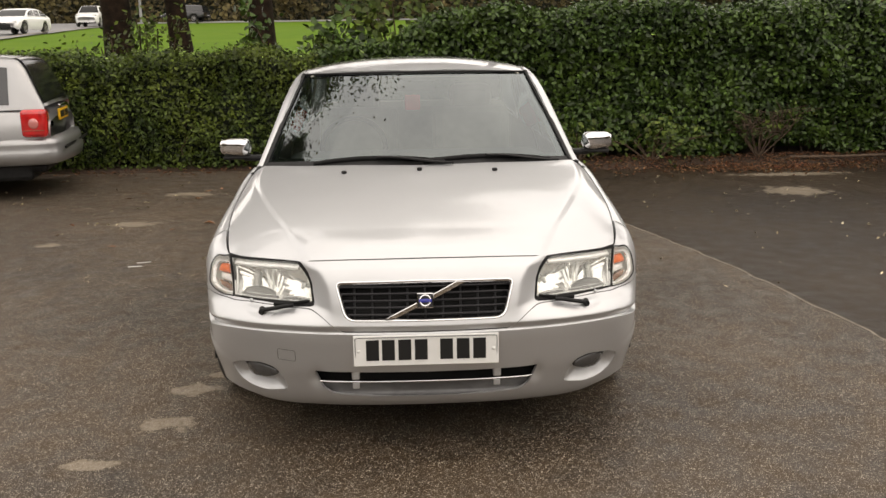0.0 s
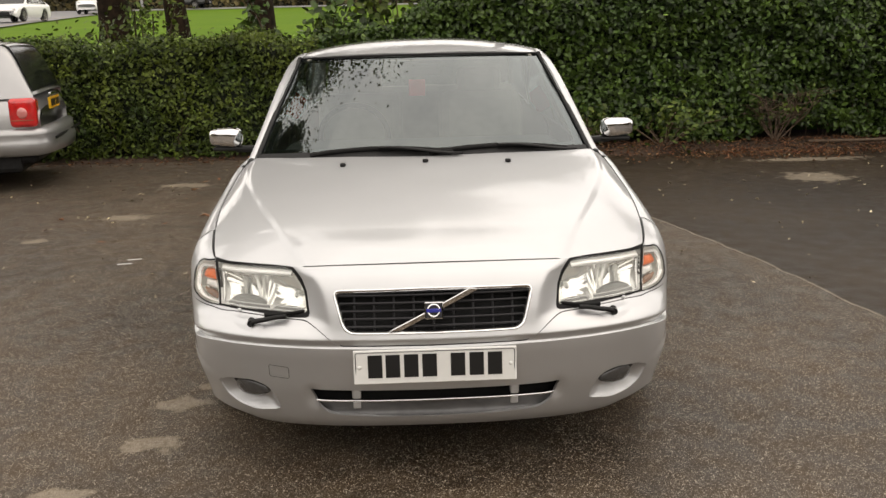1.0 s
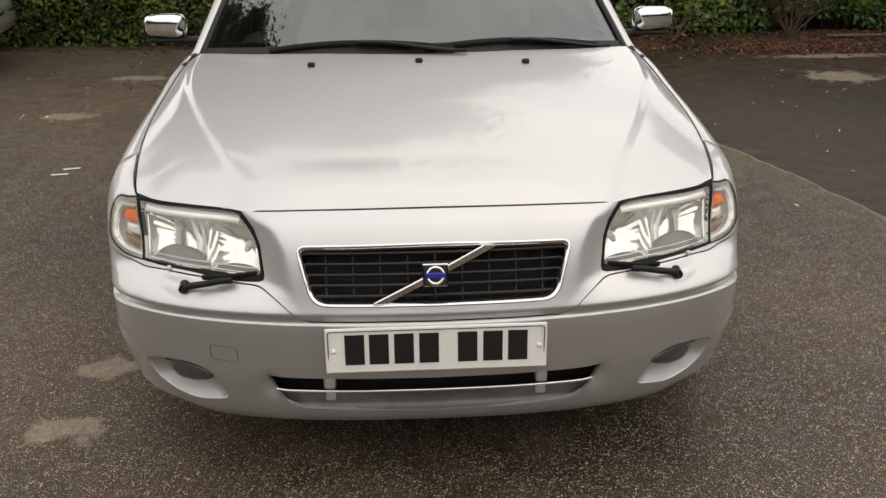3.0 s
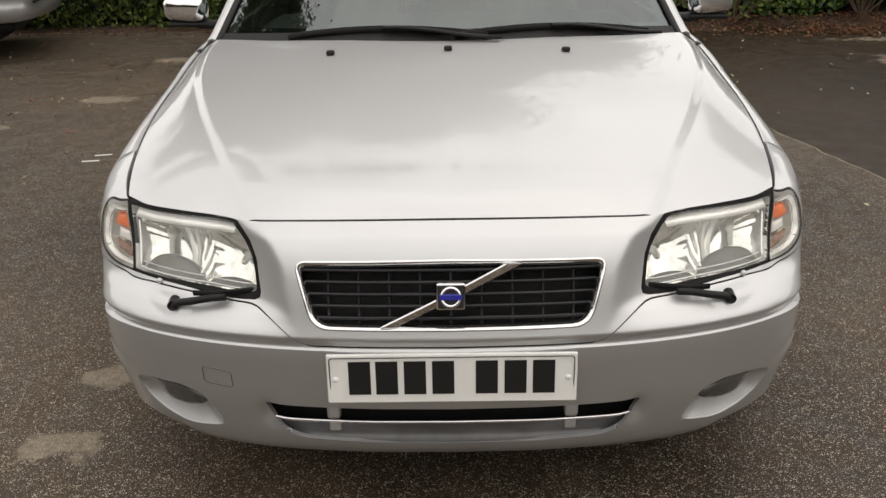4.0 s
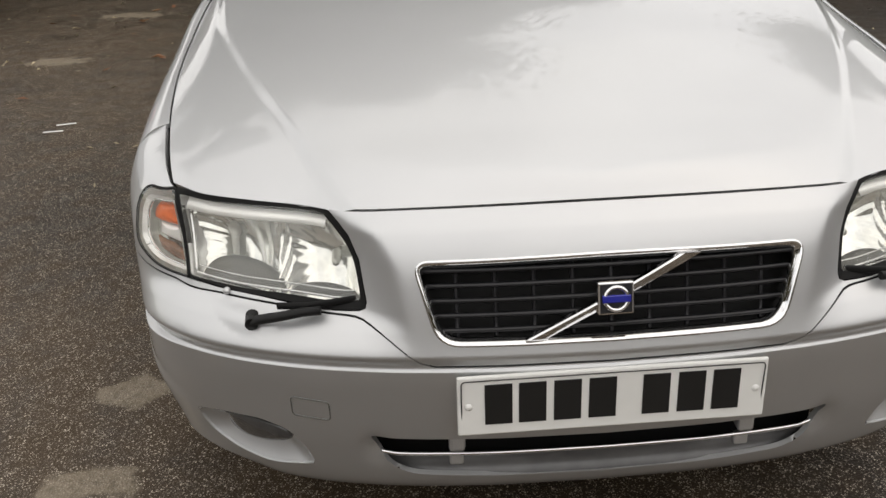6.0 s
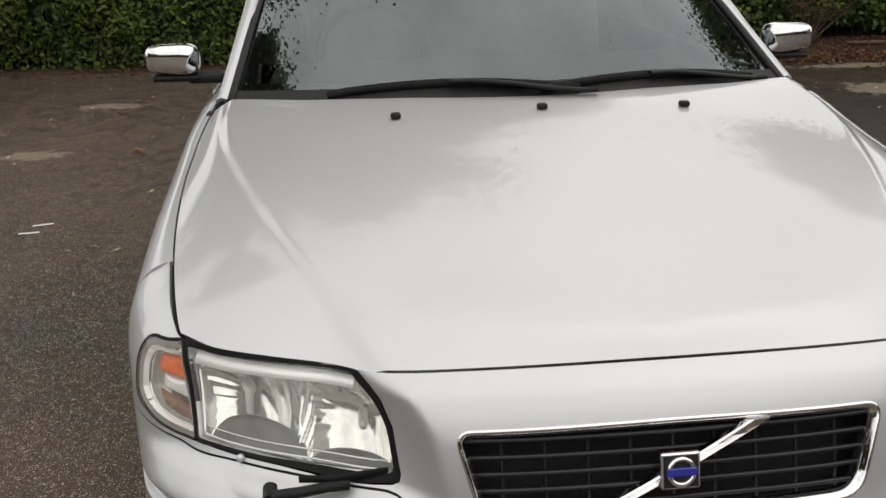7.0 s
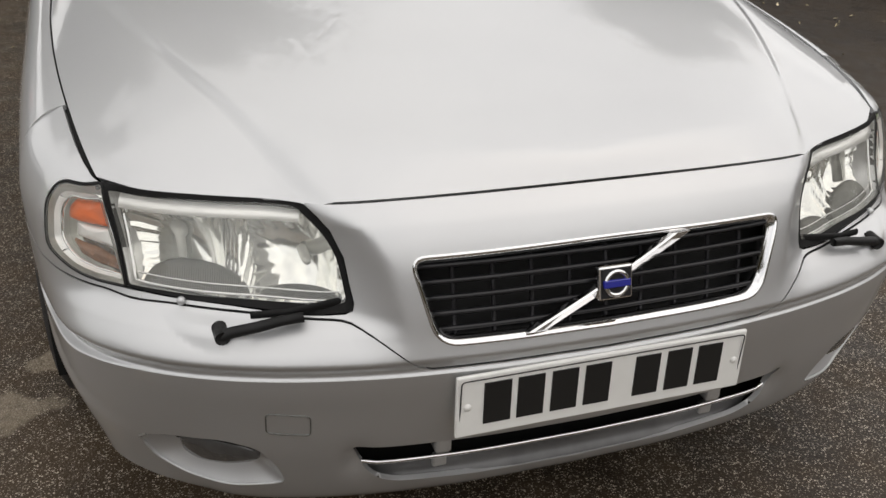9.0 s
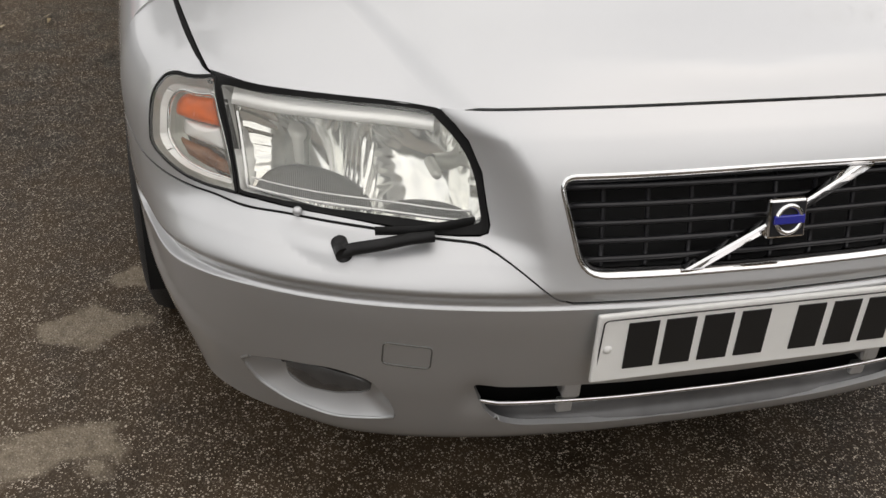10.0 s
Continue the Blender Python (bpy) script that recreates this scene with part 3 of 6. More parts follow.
def bonnet_raw(a, y):
    xr, zr, xs, zs, zm = (float(f(y)) for f in (ridge_x, ridge_z, shut_x, shut_z, mid_z))
    inner = zm - (zm - zr) * min(1.6, a / xr) ** 2.2
    t = (a - xr) / max(0.02, xs - xr)
    outer = zr + (zs - zr) * (0.75 * t + (0.25 * t * t if t > 0 else 0))
    k = 0.012
    h = max(k - abs(inner - outer), 0) / k
    z = min(inner, outer) - h * h * k / 4
    return z


EU = np.linspace(0, 7.2, 73)
edge_y = lambda a: float(np.interp(a, e_x(EU), e_y(EU)))
edge_z = lambda a: float(np.interp(a, e_x(EU), e_z(EU)))
fix_x = np.linspace(0, 0.76, 39)
fix = herm(fix_x, [edge_z(a) + 0.0015 - bonnet_raw(a, edge_y(a)) for a in fix_x])


def bonnet_z(x, y):
    a = abs(x)
    f20 = float(smooth(0, 0.20, y - edge_y(a)))
    return bonnet_raw(a, y) + float(fix(a)) * (1 - f20) + 0.005 * f20 - (0.0060 + 0.0020 * f20) * float(smooth(-0.017, 0.012, a - float(ridge_x(y))))


def bonnet_f(x, y):
    return (x, y, bonnet_z(x, y))


edge_rear = [(0.77, 1.33), (0.70, 1.30), (0.55, 1.225), (0.35, 1.165), (0.15, 1.135), (0.0, 1.13)]
# columns follow the ridge, close together across it
RX, RY = [p[0] for p in reversed(edge_rear)], [p[1] for p in reversed(edge_rear)]
lanes = [(0, k) for k in np.linspace(0, 1, 19)] + [(1, o) for o in (-0.031, -0.027, -0.023, -0.019, -0.015, -0.011, -0.007, -0.003, 0.001, 0.005, 0.009, 0.013, 0.018, 0.024)] + [(2, k) for k in np.linspace(0, 1, 6)]


def lane_x(lane, y):
    kind, k = lane
    r_, s_ = float(ridge_x(y)), float(shut_x(y)) - 0.001
    lo, hi = r_ - 0.032, min(r_ + 0.032, s_ - 0.012)
    return k * lo if kind == 0 else min(r_ + k, s_ - 0.013 + 0.1 * (k - 0.024)) if kind == 1 else hi + (s_ - hi) * k


half = []
for lane in lanes:
    y0, y1 = 0.2, 1.2
    for _ in range(40):
        y0 += 0.5 * (edge_y(lane_x(lane, y0)) + 0.001 - y0)
        y1 += 0.5 * (float(np.interp(lane_x(lane, y1), RX, RY)) - y1)
    half.append([(lane_x(lane, y), y) for y in y0 + (y1 - y0) * np.linspace(0, 1, 64) ** 1.15])
cols = [[(-x, y) for x, y in col] for col in reversed(half[1:])] + half
uv = [p for col in cols for p in col]
tri = [q for i in range(len(cols) - 1) for k in range(63) for q in ((i * 64 + k, i * 64 + 64 + k, i * 64 + 65 + k), (i * 64 + k, i * 64 + 65 + k, i * 64 + k + 1))]
bonnet = shell("bonnet", bonnet_f, None, mat=SILVER, parent=car, rim=0.014, sides=(1,), outward=(0, 0, 1), patch=(uv, tri))[0]
tube("bonnet_seal", [(float(e_x(abs(u))) * (1 if u >= 0 else -1), float(e_y(abs(u))) + 0.003, float(e_z(abs(u))) - 0.012) for u in np.linspace(-6.9, 6.9, 90)], 0.0028, DARK, bonnet, seg=6)
for s in (1, -1):
    tube("bonnet_seal", [(s * (float(shut_x(y)) + 0.001), y, float(shut_z(y)) - 0.013) for y in np.linspace(0.33, 1.34, 40)], 0.0042, DARK, bonnet, seg=6)
for x in (-0.343, 0.0, 0.343):
    b = box((0.024, 0.022, 0.014), (x, 1.0, bonnet_z(x, 1.0) + 0.006), 0.005)
    part("washer_jet", b, BLACK_PLASTIC, car, "small black washer jet")

# sides


def arch(yc, r, a0, a1, n=22):
    return [(yc + r * math.cos(radians(a0 + (a1 - a0) * i / n)), 0.31 + r * math.sin(radians(a0 + (a1 - a0) * i / n))) for i in range(n + 1)]


AXLE = (0.93, 3.72)
fender_out = [(0.555, 0.998), (0.555, 0.60)] + arch(AXLE[0], 0.352, 136, -14) + [(1.45, 0.225), (1.45, 0.998)]
kw = dict(step=0.035, sx=1, sy=1, mat=SILVER, parent=car, outward=(1, 0, 0))
fenders = shell("fender", side_f, fender_out, **kw)
sig_c = (sum(p[0] for p in signal_uw) / len(signal_uw), sum(p[1] for p in signal_uw) / len(signal_uw))
grown = [(sig_c[0] + (a - sig_c[0]) * 1.035, sig_c[1] + (b - sig_c[1]) * 1.03) for a, b in signal_uw]
body_c = [uw(0.7435, 0.7345)] + [(7.3, 0.994), (7.6, 0.994), (8.2, 0.994), (8.97, 0.994), (8.97, 0.24)] + [(u, float(seam_f(u)) + 0.012) for u in np.linspace(8.8, lamp_in[-1][0] + 0.003, 16)] + [(lamp_in[-1][0] + 0.003, lamp_in[-1][1]), uw(0.727, 0.5905)]
for s, f in zip((1, -1), fenders):
    shell("front_edge", fascia, body_c, [grown], step=0.014, mat=SILVER, parent=f, rim=0.015, sides=(s,), outward=(0.7, -0.7, 0.2))
doors = shell("front_door", side_f, [(1.456, 0.225), (2.55, 0.225), (2.55, 1.0), (1.456, 1.0)], **kw)
doors += shell("rear_door", side_f, [(2.556, 0.225), (3.25, 0.225)] + arch(AXLE[1], 0.36, 170, 122, 8) + [(3.5, 1.0), (2.556, 1.0)], **kw)
shell("rear_quarter", side_f, [(3.506, 1.0), (3.506, 0.63)] + arch(AXLE[1], 0.352, 118, -14) + [(4.75, 0.26), (4.76, 1.0)], **kw)
for d in doors:
    s = 1 if d.data.vertices[0].co.x > 0 else -1
    y0 = 2.32 if d.name.startswith("front") else 3.28
    part("handle", box((0.03, 0.19, 0.028), (s * 0.918, y0, 0.80), 0.008), SILVER, d)

# glasshouse
def screen(a, b):
    y0, y1 = 1.12 + 0.27 * a * a, 2.03 + 0.23 * a * a
    z0, z1 = 0.962 - 0.030 * a * a, 1.358 - 0.014 * a * a
    t = b + 0.0
    return (a * (0.762 + (0.645 - 0.762) * b), y0 + (y1 - y0) * t, z0 + (z1 - z0) * t + 0.010 * math.sin(math.pi * min(1, max(0, b))))


windscreen = shell("windscreen", screen, [(-1, 0), (1, 0), (1, 1), (-1, 1)], step=0.05, sx=0.75, sy=0.9, mat=SCREEN, parent=car, rim=0, sides=(1,), outward=(0, -1, 1))[0]
windscreen.visible_shadow = False
strip = [(-1, -0.05), (1, -0.05), (1, 1.0), (-1, 1.0)]
hole = rounded([(-0.93, 0.075), (0.93, 0.075), (0.93, 0.95), (-0.93, 0.95)], [0.02] * 4)
shell("black_border", screen, strip, [hole], step=0.04, sx=0.75, sy=0.9, mat=DARK_GLASS, parent=windscreen, lift=-0.004, rim=0, sides=(1,), outward=(0, -1, 1))
for s in (1, -1):
    tube("side_gasket", [Vector(screen(s * 0.995, q)) + Vector((0, -0.003, 0.006)) for q in np.linspace(-0.02, 1.0, 16)], 0.011, BLACK_PLASTIC, windscreen, "black pillar gasket", seg=8, flat=0.7)
tube("top_gasket", [Vector(screen(q, 0.995)) + Vector((0, -0.002, 0.004)) for q in np.linspace(-0.99, 0.99, 24)], 0.009, BLACK_PLASTIC, windscreen, "black upper gasket", seg=8, flat=0.7)
roof_z = herm([2.0, 2.1, 2.3, 2.6, 3.0, 3.4, 3.62], [1.357, 1.378, 1.408, 1.43, 1.432, 1.408, 1.375])


def roof_f(x, y):
    return (x, y, float(roof_z(y)) - 0.058 * (abs(x) / 0.64) ** 2.4)


roof = shell("roof", roof_f, both([(0, 2.045), (0.3, 2.09), (0.5, 2.165), (0.632, 2.24), (0.63, 3.5), (0.55, 3.58), (0, 3.62)]), step=0.06, sx=1, sy=1, mat=SILVER, parent=car, rim=0.02, sides=(1,), outward=(0, 0, 1))[0]


def rail(p, q):
    """Pillar and roof rail: p runs from the waist in front over the roof to the boot, q across from screen to door glass."""
    ix = float(herm([0, 0.35, 0.45, 0.75, 1], [0.764, 0.648, 0.634, 0.634, 0.70])(p))
    iy = float(herm([0, 0.35, 0.45, 0.75, 1], [1.385, 2.26, 2.5, 3.5, 4.12])(p))
    iz = float(herm([0, 0.35, 0.45, 0.75, 1], [0.930, 1.346, 1.372, 1.335, 1.03])(p))
    ox = float(herm([0, 0.35, 0.45, 0.75, 1], [0.806, 0.708, 0.695, 0.70, 0.79])(p))
    oy = float(herm([0, 0.35, 0.45, 0.75, 1], [1.40, 2.30, 2.5, 3.45, 3.8])(p))
    oz = float(herm([0, 0.35, 0.45, 0.75, 1], [0.915, 1.298, 1.325, 1.29, 0.95])(p))
    h = math.sin(math.pi * min(1, max(0, q))) * 0.014
    return (ix + (ox - ix) * q + h * 0.7, iy + (oy - iy) * q - h * 0.2, iz + (oz - iz) * q + h)


shell("pillar", rail, [(0, 0), (1, 0), (1, 1), (0, 1)], step=0.03, sx=2.8, sy=0.08, mat=SILVER, parent=car, rim=0.01, outward=(1, 0, 0.6))


def side_glass(p, q):
    a = Vector(rail(p, 1))
    return (a.x + (0.80 - a.x) * q, a.y, a.z + (0.93 - a.z) * q)


for p0, p1 in ((0.03, 0.50), (0.51, 0.78), (0.79, 0.93)):
    shell("door_window", side_glass, [(p0, 0.02), (p1, 0.02), (p1, 1), (p0, 1)], step=0.08, sx=2.8, sy=0.4, mat=SCREEN, parent=car, rim=0, outward=(1, 0, 0.3))


def rear_f(x, q):
    return (x, 3.62 + 0.56 * q - 0.10 * (x / 0.65) ** 2 * (1 - q), 1.375 - 0.345 * q - 0.05 * (x / 0.65) ** 2 * (1 - q))


shell("rear_window", rear_f, [(-0.60, 0.03), (0.60, 0.03), (0.68, 0.97), (-0.68, 0.97)], step=0.1, sx=1, sy=0.65, mat=SCREEN, parent=car, rim=0, sides=(1,), outward=(0, 1, 1))
boot_half = [(0, 4.17), (0.70, 4.14), (0.78, 4.2), (0.75, 4.65), (0.6, 4.74), (0, 4.78)]
shell("boot_lid", lambda x, y: (x, y, 1.03 - 0.03 * (y - 4.15) - 0.07 * (abs(x) / 0.8) ** 3), both(boot_half), step=0.08, sx=1, sy=1, mat=SILVER, parent=car, sides=(1,), outward=(0, 0, 1))
shell("rear_panel", lambda x, z: (x, 4.80 - 0.12 * (abs(x) / 0.8) ** 3 - 0.10 * (z - 0.55) ** 2, z), [(-0.82, 0.26), (0.82, 0.26), (0.77, 0.98), (-0.77, 0.98)], step=0.08, sx=1, sy=1, mat=SILVER, parent=car, sides=(1,), outward=(0, 1, 0))
for s in (1, -1):
    part("tail_lamp", box((0.22, 0.06, 0.22), (s * 0.66, 4.74, 0.82), 0.02), RED_LENS, car, "red tail lamp")
    part("scuttle", box((0.09, 0.10, 0.012), (s * 0.775, 1.36, 0.905), 0.005), BLACK_PLASTIC, car)
# scuttle under the wipers
shell("scuttle_panel", lambda a, b: (a * 0.775, 1.05 + 0.20 * a * a + 0.17 * b, 0.925 - 0.03 * a * a + 0.02 * b), [(-1, 0), (1, 0), (1, 1), (-1, 1)], step=0.08, sx=0.75, sy=0.2, mat=BLACK_PLASTIC, parent=car, rim=0, sides=(1,), outward=(0, 0, 1))

shell("cowl", screen, [(-0.99, -0.05), (0.99, -0.05), (0.99, 0.035), (0.3, 0.055), (-0.99, 0.03)], step=0.04, sx=0.75, sy=0.9, mat=BLACK_PLASTIC, parent=car, lift=0.005, rim=0.006, sides=(1,), outward=(0, -1, 1), label="black plastic cowl under the wipers")

# underbody and liners
part("underbody", box((1.40, 3.9, 0.10), (0, 2.65, 0.25), 0.03), DARK, car)
part("engine_bay", box((1.36, 0.55, 0.30), (0, 0.62, 0.45), 0.03), DARK, car)
part("bulkhead", box((1.40, 0.05, 0.55), (0, 1.25, 0.62), 0.01), DARK, car)
tube("air_dam", [(s, float(c_y(abs(u))) + 0.13, 0.215) for u, s in ((k, float(c_x(abs(k))) * 0.92 * (1 if k >= 0 else -1)) for k in np.linspace(-5.0, 5.0, 40))], 0.02, BLACK_PLASTIC, car, seg=8)
for yc in AXLE:
    for s in (1, -1):
        V, F = lathe([(0.37, 0.60), (0.37, 0.885)], 28)
        V = [(v[0] * s, v[1] + yc, v[2] + 0.31) for v in V]
        mesh_ob("wheel_liner", V, [f for f in F if sum(V[i][2] for i in f) / 4 > 0.24], DARK, car)


def wheel(parent, at, s, r=0.318, w=0.205, rim=0.205, spokes=7, paint=None):
    hub = new("wheel")
    hub.parent = parent
    hub.location = at
    prof = [(rim, -w / 2 + 0.01), (rim + 0.02, -w / 2), (r - 0.04, -w / 2 - 0.002), (r - 0.012, -w / 2 + 0.012), (r, -w / 2 + 0.04), (r, w / 2 - 0.04), (r - 0.012, w / 2 - 0.012),
            (r - 0.04, w / 2 + 0.002), (rim + 0.02, w / 2), (rim, w / 2 - 0.01)]
    V, F = lathe(prof, 44)
    mesh_ob("tyre", [(a * s, b, c) for a, b, c in V], F, TYRE, hub)
    V, F = lathe([(rim + 0.012, w / 2 - 0.012), (rim - 0.012, w / 2 - 0.02), (rim - 0.02, w / 2 - 0.06), (rim - 0.02, -w / 2 + 0.03)], 44)
    rimob = mesh_ob("rim", [(a * s, b, c) for a, b, c in V], F, paint or ALLOY, hub)
    V, F = lathe([(0.0, w / 2 - 0.012), (0.04, w / 2 - 0.014), (0.05, w / 2 - 0.03), (0.05, 0.0)], 20)
    mesh_ob("hub_cap", [(a * s, b, c) for a, b, c in V], F, paint or ALLOY, rimob)
    V, F = lathe([(0.0, 0.0), (rim - 0.02, 0.0)], 30)
    mesh_ob("brake_disc", [(a * s, b, c) for a, b, c in V], F, DARK, hub)
    for k in range(spokes):
        q = 2 * math.pi * k / spokes + 0.2
        b = box((0.022, 0.05, rim - 0.03), (0, 0, (rim + 0.01) / 2), 0.008)
        bmesh.ops.transform(b, matrix=Matrix.Translation((s * (w / 2 - 0.03), 0, 0)) @ Matrix.Rotation(q, 4, "X"), verts=b.verts)
        part("spoke", b, paint or ALLOY, rimob)
    return hub


for yc in AXLE:
    for s in (1, -1):
        wheel(car, (s * 0.80, yc, 0.318), s)

# ---- grille ----
grille = new("grille")
grille.parent = car


def inset(poly, d):
    """A closed outline moved inwards by d."""
    n, out = len(poly), []
    turn = sum(p[0] * q[1] - q[0] * p[1] for p, q in zip(poly, poly[1:] + poly[:1]))
    for i in range(n):
        (ax, az), (bx, bz) = poly[i - 1], poly[(i + 1) % n]
        L = math.hypot(bx - ax, bz - az) or 1
        k = d / L * (1 if turn > 0 else -1)
        out.append((poly[i][0] - (bz - az) * k, poly[i][1] + (bx - ax) * k))
    return out


def deep(x, z, d):
    u, w = uw(abs(x), z)
    p = on([(u, w)], -d)[0]
    return Vector((math.copysign(1, x) * p.x, p.y, p.z))


# bevelled surround: a narrow rim, then a slope that falls in towards the slats
g_xz = resample([tuple(p) for p in GRILLE], 0.012)
V = [deep(x, z, d) for off, d in ((-0.0035, 0.002), (-0.0025, -0.0015), (0.0005, -0.002), (0.0035, 0.0), (0.0115, 0.016), (0.0115, 0.024)) for x, z in inset(g_xz, off)]
n = len(g_xz)
mesh_ob("surround", V, [(r_ * n + i, r_ * n + (i + 1) % n, (r_ + 1) * n + (i + 1) % n, (r_ + 1) * n + i) for r_ in range(5) for i in range(n)], CHROME, grille, "bright chrome surround")


def g_half(z):
    return 0.283 + (0.318 - 0.283) * (z - 0.548) / 0.132 - 0.004


back = [deep(x, z, 0.055) for z in (0.53, 0.62, 0.70) for x in np.linspace(-0.33, 0.33, 13)]
mesh_ob("backing", back, [(r * 13 + i, r * 13 + i + 1, r * 13 + 14 + i, r * 13 + 13 + i) for r in range(2) for i in range(12)], DARK, grille)
for k in range(5):
    z = 0.568 + k * 0.0245
    h = g_half(z)
    tube("slat", [deep(x, z, 0.016) for x in np.linspace(-h, h, 21)], 0.0042, GRILLE_BLACK, grille, seg=6, flat=1.0)
for k in range(-4, 5):
    x = k * 0.064
    b = [deep(x, z, 0.022) for z in np.linspace(0.551, 0.678, 5)]
    tube("rib", b, 0.0035, GRILLE_BLACK, grille, seg=6)
# diagonal bar and badge
V, F = [], []
for t in np.linspace(0, 1, 14):
    xc, zc_ = -0.127 + 0.254 * t, 0.5545 + 0.1215 * t
    V += [deep(xc + o, zc_, d) for o, d in ((0.0195, 0.006), (0.0185, 0.001), (-0.012, -0.009), (-0.0180, -0.006), (-0.0195, 0.006))]
F = [(5 * i + k, 5 * i + k + 1, 5 * i + k + 6, 5 * i + k + 5) for i in range(13) for k in range(4)] + [(4, 3, 2, 1, 0), tuple(range(65, 70))]
mesh_ob("diagonal_bar", V, F, CHROME, grille, "chrome diagonal bar", shade=False)
bc = deep(0.0, 0.616, -0.004)
tiltm = Matrix.Rotation(radians(-14), 3, "X")
badge = part("badge", box((0.060, 0.014, 0.056), bc, 0.004, tiltm), CHROME, grille, "square chrome badge with a ring and a blue bar")
part("badge_field", box((0.052, 0.004, 0.048), bc + Vector((0, -0.0068, 0.0015)), 0.001, tiltm), GRILLE_BLACK, badge)
tube("badge_ring", [bc + Vector((0, -0.0095, 0.002)) + tiltm @ Vector((0.019 * math.cos(q), 0, 0.019 * math.sin(q))) for q in np.linspace(0, 2 * math.pi, 33)[:-1]], 0.004, CHROME, badge, closed=True, seg=6)
part("badge_bar", box((0.047, 0.006, 0.013), bc + Vector((0, -0.0105, 0.0025)), 0.002, tiltm), BLUE, badge, "blue badge bar")

# ---- lower intake, fog lamps, plate, tow cover ----
intake = new("lower_intake")
intake.parent = car
back = [(x, deep(x, 0.33, 0).y + 0.085, z) for z in (0.205, 0.29, 0.37) for x in np.linspace(-0.43, 0.43, 15)]
mesh_ob("backing", back, [(r * 15 + i, r * 15 + i + 1, r * 15 + 16 + i, r * 15 + 15 + i) for r in range(2) for i in range(14)], DARK, intake)
lip_n = 21
# sloped panel below the strip; its dark grey stands in for the shaded interior
ledge = [deep(x * k, z, d) for z, d, k in ((0.2405, 0.002, 0.350), (0.2425, 0.012, 0.364), (0.250, 0.021, 0.376), (0.270, 0.020, 0.390), (0.292, 0.014, 0.402)) for x in np.linspace(-1, 1, lip_n)]
mesh_ob("ledge", ledge, [(r * lip_n + i, r * lip_n + i + 1, (r + 1) * lip_n + i + 1, (r + 1) * lip_n + i) for r in range(4) for i in range(lip_n - 1)], INTAKE_GREY, intake, "dark grey panel standing in for the shaded lower intake")
tube("bright_strip", [deep(x, 0.301, 0.006) for x in np.linspace(-0.396, 0.396, 31)], 0.0038, CHROME, intake, "thin chrome strip", seg=8)
for z, d in ((0.318, 0.045), (0.333, 0.045)):
    tube("fin", [deep(x, z, d) for x in np.linspace(-0.39, 0.39, 25)], 0.0032, GRILLE_BLACK, intake, seg=6)
for x in (-0.262, 0.262):
    part("bracket", box((0.030, 0.03, 0.042), deep(x, 0.326, 0.020), 0.007), SILVER, intake)
    part("bracket", box((0.026, 0.012, 0.026), deep(x, 0.280, 0.014), 0.004), SILVER, intake)
plate = new("number_plate")
plate.parent = car
tp = Matrix.Rotation(radians(-2), 3, "X")
pc = Vector((0, -0.003, 0.4385))
part("plate_board", box((0.524, 0.008, 0.113), pc, 0.003, tp), PLATE_WHITE, plate, "white reflective plate")
loop = rounded([(-0.255, -0.051), (0.255, -0.051), (0.255, 0.051), (-0.255, 0.051)], 0.008)
tube("plate_border", [pc + Vector((a, -0.0046 - b * 0.0349, b)) for a, b in loop], 0.0012, INK, plate, closed=True, seg=4)
for x in (-0.193, -0.136, -0.077, -0.018, 0.073, 0.133, 0.192):
    part("character_bar", box((0.046, 0.002, 0.076), pc + Vector((x, -0.0048, 0.003)), 0, tp), INK, plate)
part("dealer_bar", box((0.085, 0.002, 0.006), pc + Vector((0.0, -0.003, -0.0475)), 0, tp), INK, plate)
for s in (1, -1):
    V, F = lathe([(0.0, -0.0035), (0.005, -0.003), (0.007, 0.0)], 12)
    mesh_ob("plate_screw", [pc + Vector((s * 0.243 + b, a - 0.004, c)) for a, b, c in V], F, PLATE_WHITE, plate)

tow = rounded([(0.544, 0.434), (0.478, 0.428), (0.478, 0.386), (0.544, 0.392)], 0.008)
tube("tow_cover", flip(on(resample(front(tow), 0.05), 0.0005), -1), 0.0013, LAMP_SHIELD, bumper, "thin outline of the square towing-eye cover", closed=True, seg=5)

